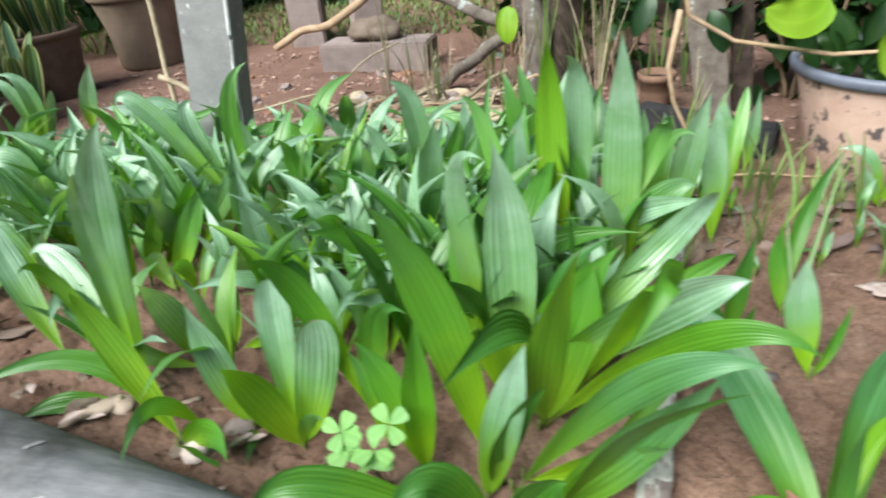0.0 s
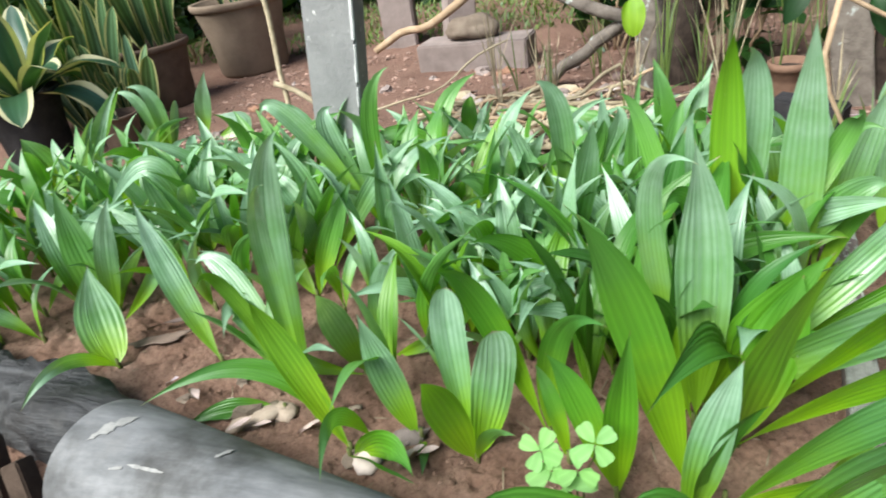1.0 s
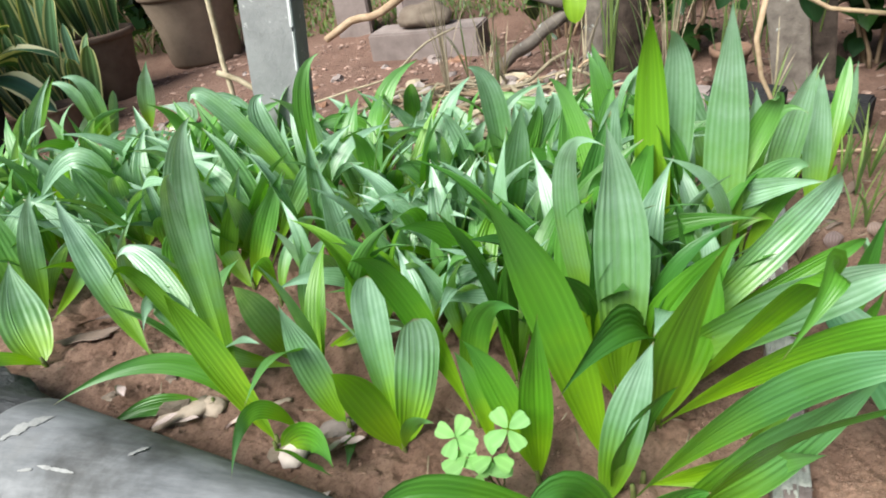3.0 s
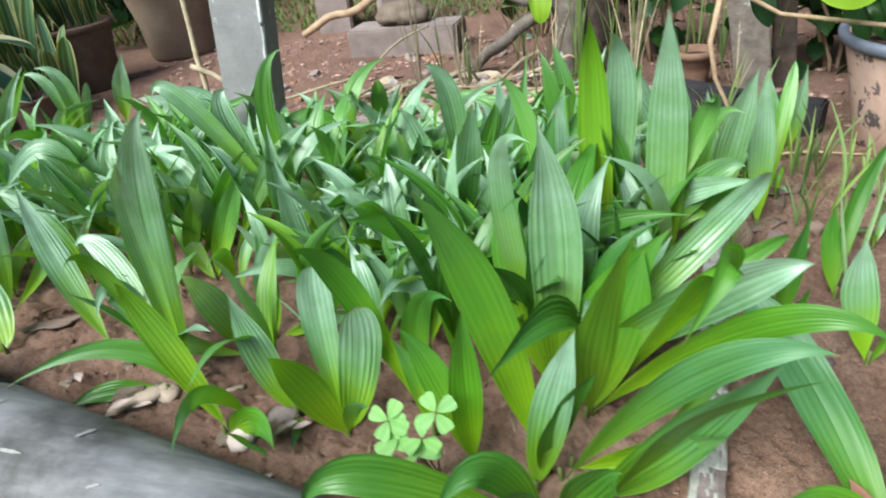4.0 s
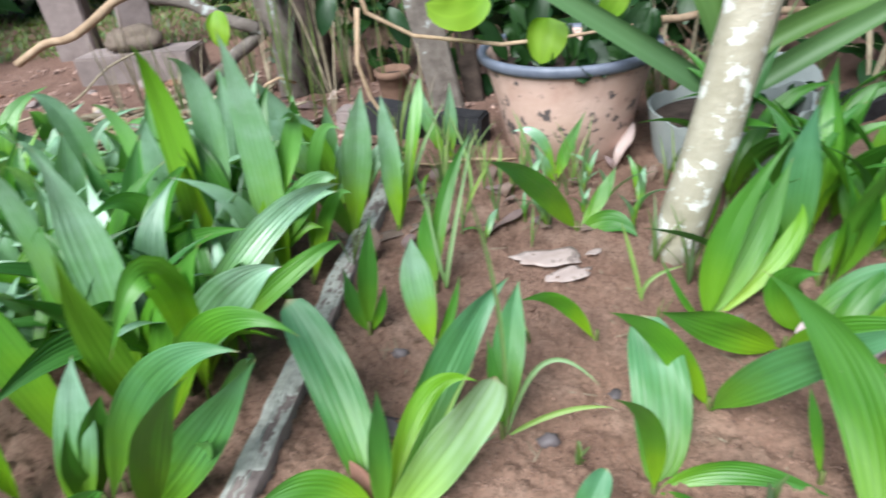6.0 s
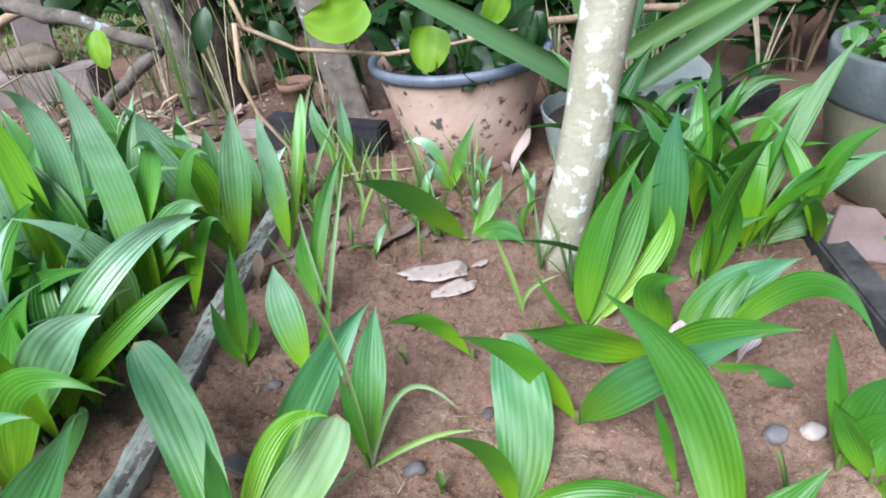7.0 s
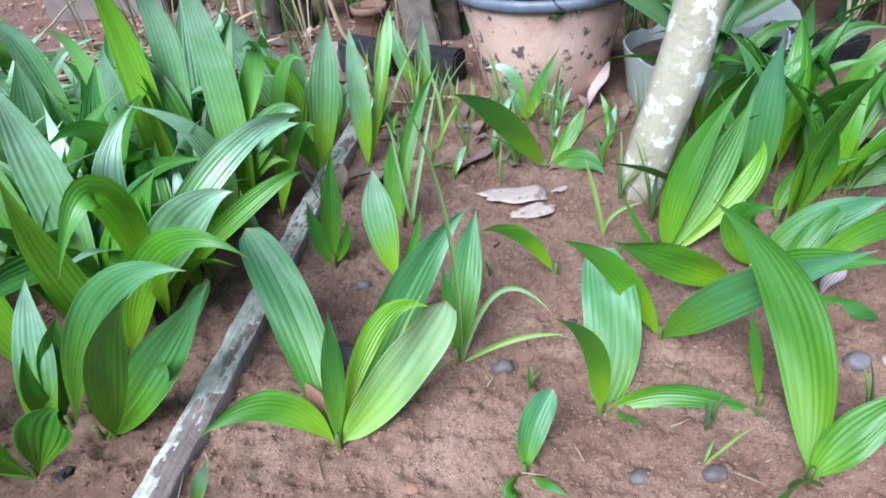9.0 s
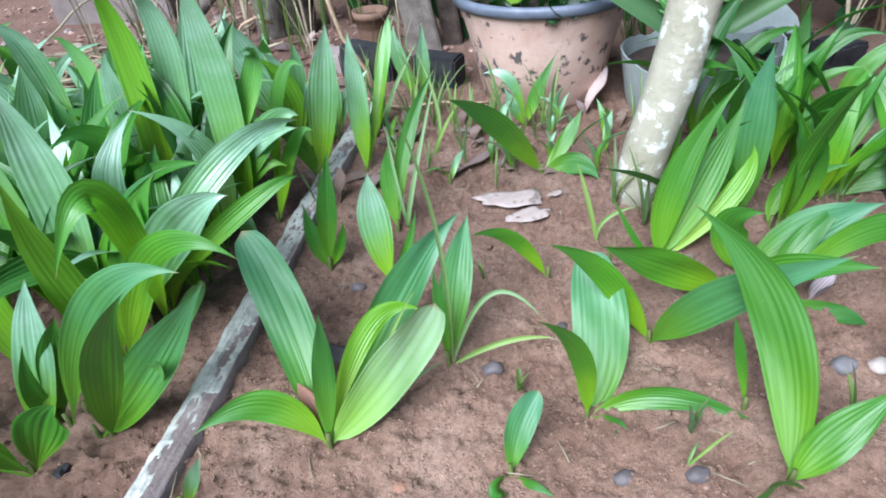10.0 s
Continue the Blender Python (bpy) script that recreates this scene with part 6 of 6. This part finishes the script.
for i, (x, y, n, h) in enumerate(((0.40, 2.05, 6, 0.40), (0.47, 2.0, 4, 0.3), (0.10, 2.0, 5, 0.34), (0.55, 2.12, 6, 0.42), (0.20, 2.4, 5, 0.3), (0.66, 2.05, 4, 0.3), (-0.02, 1.98, 4, 0.36))):
    wild_tuft(x, y, n, h, 0.0045, 90 + i, "tuft of tall pale grass stems", STRAW if i in (2, 6) else GRASS, 0.35, "grass_tuft", "grass")


rnd = random.Random(61)
for i in range(15):
    x, y = rnd.uniform(0.70, 1.22), rnd.uniform(1.25, 1.56)
    if (x - 1.137) ** 2 + (y - 1.19) ** 2 > 0.004 and (x - 1.075) ** 2 + (y - 1.665) ** 2 > 0.03:
        wild_palm(x, y, rnd.uniform(0.05, 0.12), rnd)
for i in range(16):
    x, y = rnd.uniform(0.62, 1.3), rnd.uniform(1.2, 1.85)
    if (x - 1.137) ** 2 + (y - 1.19) ** 2 > 0.004 and (x - 1.075) ** 2 + (y - 1.665) ** 2 > 0.035:
        wild_tuft(x, y, 5, rnd.uniform(0.06, 0.16), 0.0045, 140 + i, "small green grassy weed in the soil")
for i in range(14):
    x, y = rnd.uniform(0.66, 1.05), rnd.uniform(1.22, 1.62)
    wild_tuft(x, y, 4, rnd.uniform(0.08, 0.20), 0.005, 260 + i, "small pale green grassy weed in the soil", GRASS_PALE, 0.5)
for i in range(26):
    wild_tuft(rnd.uniform(-0.1, 0.95), rnd.uniform(1.9, 2.5), 7, rnd.uniform(0.2, 0.42), 0.004, 180 + i, "tuft of tall pale grass stems", STRAW if i % 2 else GRASS, 0.5, "grass_tuft", "grass")


for i in range(12):
    x, y = rnd.uniform(1.28, 1.85), rnd.uniform(1.72, 1.95)
    wild_tuft(x, y, 6, rnd.uniform(0.22, 0.40), 0.007, 220 + i, "drooping dry yellow stems behind the bucket" if i % 3 else "drooping green stems behind the bucket", STRAW if i % 3 else GRASS, 1.1, "grass_tuft", "grass")
single("branch", limb((1.18, 1.83, 0.235), (1.85, 1.74, 0.20), 0.010, 0.008, 12, 0.03, 12.0, 8, 0.3), TWIG, pose(0, 0, 0), "bare brown branch hanging behind the bucket", "stick", "fallen sticks")
for x, y, w, rz in ((1.72, 1.66, 0.10, 20), (1.66, 1.74, 0.08, -30)):
    single("black_tray", block((w, 0.07, 0.06), 0.006, 0.006, x, 2), BLACK, pose(x, y, 0.022, 6, 4, rz), "crumpled black plastic tray on the soil", "tray", "black trays behind the bed", smooth=False)


# ---- behind the bed ----
single("concrete_pillar", block((0.15, 0.15, 0.6), 0.008, 0.004, 1, 3), CONCRETE, pose(-0.70, 3.2, 0.28, 0, 0, 12), "dusty pinkish concrete pillar foot", "pillar", smooth=False)
single("concrete_pillar", block((0.12, 0.12, 0.6), 0.008, 0.004, 2, 3), CONCRETE, pose(-0.38, 3.1, 0.28, 0, 5, 30), "dusty pinkish concrete pillar foot", "pillar", smooth=False)
single("rock", lump((0.10, 0.06, 0.045), 7.0, 3, 0.35), STONE, pose(-0.25, 2.71, 0.135, 0, 0, 10), "rough pale rock on the concrete block", "stone")
single("branch", limb((-0.56, 2.50, 0.13), (-0.10, 2.52, 0.31), 0.012, 0.015, 10, 0.03, 3.0, 8, 0.3), TWIG, pose(0, 0, 0), "bare brown branch leaning on the block", "stick", "fallen sticks")
single("branch", limb((-0.62, 1.90, 0.0), (-0.59, 1.92, 0.6), 0.007, 0.008, 8, 0.02, 5.0, 8, 0.3), STRAW, pose(0, 0, 0), "pale upright dry garden stick", "stick", "fallen sticks")
single("branch", limb((-0.63, 1.90, 0.2), (-0.36, 1.84, 0.10), 0.008, 0.006, 8, 0.02, 6.0, 8, 0.3), STRAW, pose(0, 0, 0), "pale slanting dry garden stick", "stick", "fallen sticks")
single("branch", limb((0.06, 2.35, 0.02), (0.30, 2.30, 0.20), 0.02, 0.018, 8, 0.05, 9.0, 9, 0.3), TRUNK_LICHEN, pose(0, 0, 0), "grey branch spotted with lichen", "stick", "fallen sticks")
single("branch", limb((0.30, 2.30, 0.20), (-0.12, 2.45, 0.34), 0.018, 0.022, 8, 0.05, 10.0, 9, 0.3), TRUNK_LICHEN, pose(0, 0, 0), "grey branch spotted with lichen", "stick", "fallen sticks")
single("twine", limb((-0.50, 2.10, 0.03), (-0.03, 2.2, 0.19), 0.004, 0.003, 12, 0.02, 2.0, 6, 0.2, 0.03), STRAW, pose(0, 0, 0), "pale twine hanging across the soil", "twine")
for i in range(60):
    rnd = random.Random(700 + i)
    x, y, g, l = rnd.uniform(-0.20, 0.32), rnd.uniform(1.80, 2.12), rnd.uniform(-0.4, 0.7), rnd.uniform(0.15, 0.36)
    single("dry_stalk", limb((x - l / 2, y - 0.1 * g, 0.008 + 0.0009 * i), (x + l / 2, y + 0.2 * g, rnd.uniform(0.02, 0.08)), rnd.uniform(0.002, 0.009), rnd.uniform(0.0015, 0.006), 8, 0.06, i, 7, 0.3), STRAW if i % 3 else TWIG, pose(0, 0, 0), "dry straw-coloured stalk in a heap of stalks", "dry stalk", "heap of dry stalks")
for i in range(34):
    rnd = random.Random(800 + i)
    s = rnd.uniform(0.018, 0.07)
    stone(rnd.uniform(-0.25, 0.40), rnd.uniform(1.80, 2.3), (s, s * 0.7, s * 0.6), PALE_STONE if i % 3 else CONCRETE, "rough pale stone among dry stalks", 3.0 + i * 0.37, "rubble_stone", "rubble behind the bed")
for i in range(40):
    rnd = random.Random(860 + i)
    s = rnd.uniform(0.008, 0.03)
    stone(rnd.uniform(-1.1, 0.2), rnd.uniform(1.85, 2.7), (s, s * 0.8, s * 0.6), TERRACOTTA if i % 3 == 0 else CONCRETE, "reddish lump of rubble on the soil", 5.0 + i * 0.41, "rubble_stone", "rubble behind the bed")

for i in range(30):
    rnd = random.Random(930 + i)
    s = rnd.uniform(0.022, 0.055)
    x, y = rnd.uniform(-0.22, 0.30), rnd.uniform(1.78, 2.16)
    single("rubble_stone", lump((s, s * 0.7, s * 0.55), 11.0 + i * 0.53, 2, 0.6), (WHITE_STONE, LITTER, PALE_STONE)[i % 3], pose(x, y, 0.02 + 0.05 * (y - 1.78), rnd.uniform(-15, 15), rnd.uniform(-15, 15), i * 47), "pale broken stone among dry stalks", "stone", "rubble behind the bed", smooth=False)

e = empty("lime_sprig", 0.29, 1.90, 0, "sprig with one bright lime leaf", "weed")
part("stem", limb((0, 0, -0.01), (0.02, -0.02, 0.30), 0.003, 0.002, 6, 0.02, 1.0, 6), STEM, e)
broad_leaf(e, (0.03, -0.03, 0.325), (0.03, -0.05, 0.245), (0, -0.01, 0), 0.052, -95, LIME, label="bright lime heart-shaped leaf", fold=0.12)

for i, (x, y, z, rx, ry, rz, n, lo, wi, mat) in enumerate((
        (0.62, 2.35, 0.30, 0.18, 0.15, 0.26, 150, 0.07, 0.045, SHRUB), (1.05, 2.15, 0.28, 0.28, 0.18, 0.26, 260, 0.08, 0.055, SHRUB), (1.55, 2.05, 0.22, 0.30, 0.18, 0.20, 260, 0.07, 0.05, SHRUB),
        (1.95, 1.85, 0.30, 0.26, 0.22, 0.26, 260, 0.07, 0.045, SHRUB), (1.78, 1.24, 0.25, 0.17, 0.17, 0.06, 190, 0.042, 0.03, MIDGREEN), (0.25, 2.75, 0.35, 0.25, 0.2, 0.35, 200, 0.08, 0.05, SHRUB),
        (2.4, 2.4, 0.5, 0.5, 0.4, 0.5, 500, 0.09, 0.06, SHRUB), (1.4, 2.8, 0.5, 0.6, 0.3, 0.5, 600, 0.09, 0.06, SHRUB), (0.5, 3.2, 0.5, 0.5, 0.3, 0.5, 500, 0.09, 0.06, SHRUB), (1.50, 1.62, 0.06, 0.16, 0.10, 0.07, 60, 0.05, 0.04, SHRUB),
        (-2.2, 2.5, 0.4, 0.4, 0.4, 0.4, 400, 0.10, 0.05, SHRUB), (-1.9, 3.3, 0.5, 0.5, 0.4, 0.5, 400, 0.10, 0.05, SHRUB))):
    shrub(x, y, z, rx, ry, rz, n, lo, wi, mat, "dark leafy undergrowth behind the bed" if mat is SHRUB else "fresh green leaves over the planter", 20 + i)


def lawn():
    rnd = random.Random(77)
    mats = []
    for _ in range(9000):
        x, y = rnd.uniform(-3.2, 0.2), rnd.uniform(3.2, 5.5)
        if noise.noise((x * 1.5, y * 1.5, 0)) + 0.45 < 0:
            continue
        mats.append(place_leaf((x, y, -0.01), rnd.uniform(0, 6.3), rnd.uniform(0.5, 1.3), 0, rnd.uniform(0.03, 0.08), rnd.uniform(0.006, 0.012)))
    tagged(mesh_ob("lawn", many_leaves("lawn", leaf_patch(1, 3), mats), GRASS), "patchy short green lawn", "grass", "", "stuff")


lawn()


def hedge():
    # made-up ring of leaves that cuts low skylight, lower behind the camera
    rnd = random.Random(99)
    mats = []
    for _ in range(16000):
        g = rnd.uniform(-math.pi, math.pi)
        r = rnd.uniform(4.8, 6.0) + 0.5 * noise.noise((math.sin(g) * 4, math.cos(g) * 4, 0))
        z = rnd.uniform(0, 2.8 if math.cos(g) > -0.1 else 0.9) * (1 + 0.25 * noise.noise((math.sin(g) * 3, math.cos(g) * 3, 3)))
        mats.append(place_leaf((r * math.sin(g), r * math.cos(g) - 0.5, z), rnd.uniform(0, 6.3), rnd.uniform(-0.9, 0.6), rnd.uniform(-0.6, 0.6), rnd.uniform(0.22, 0.40), rnd.uniform(0.14, 0.24)))
    tagged(mesh_ob("backdrop_hedge", many_leaves("backdrop_hedge", leaf_patch(), mats), SHRUB), "dense dark green hedge added to cut low skylight", "hedge", "", "structure")


hedge()
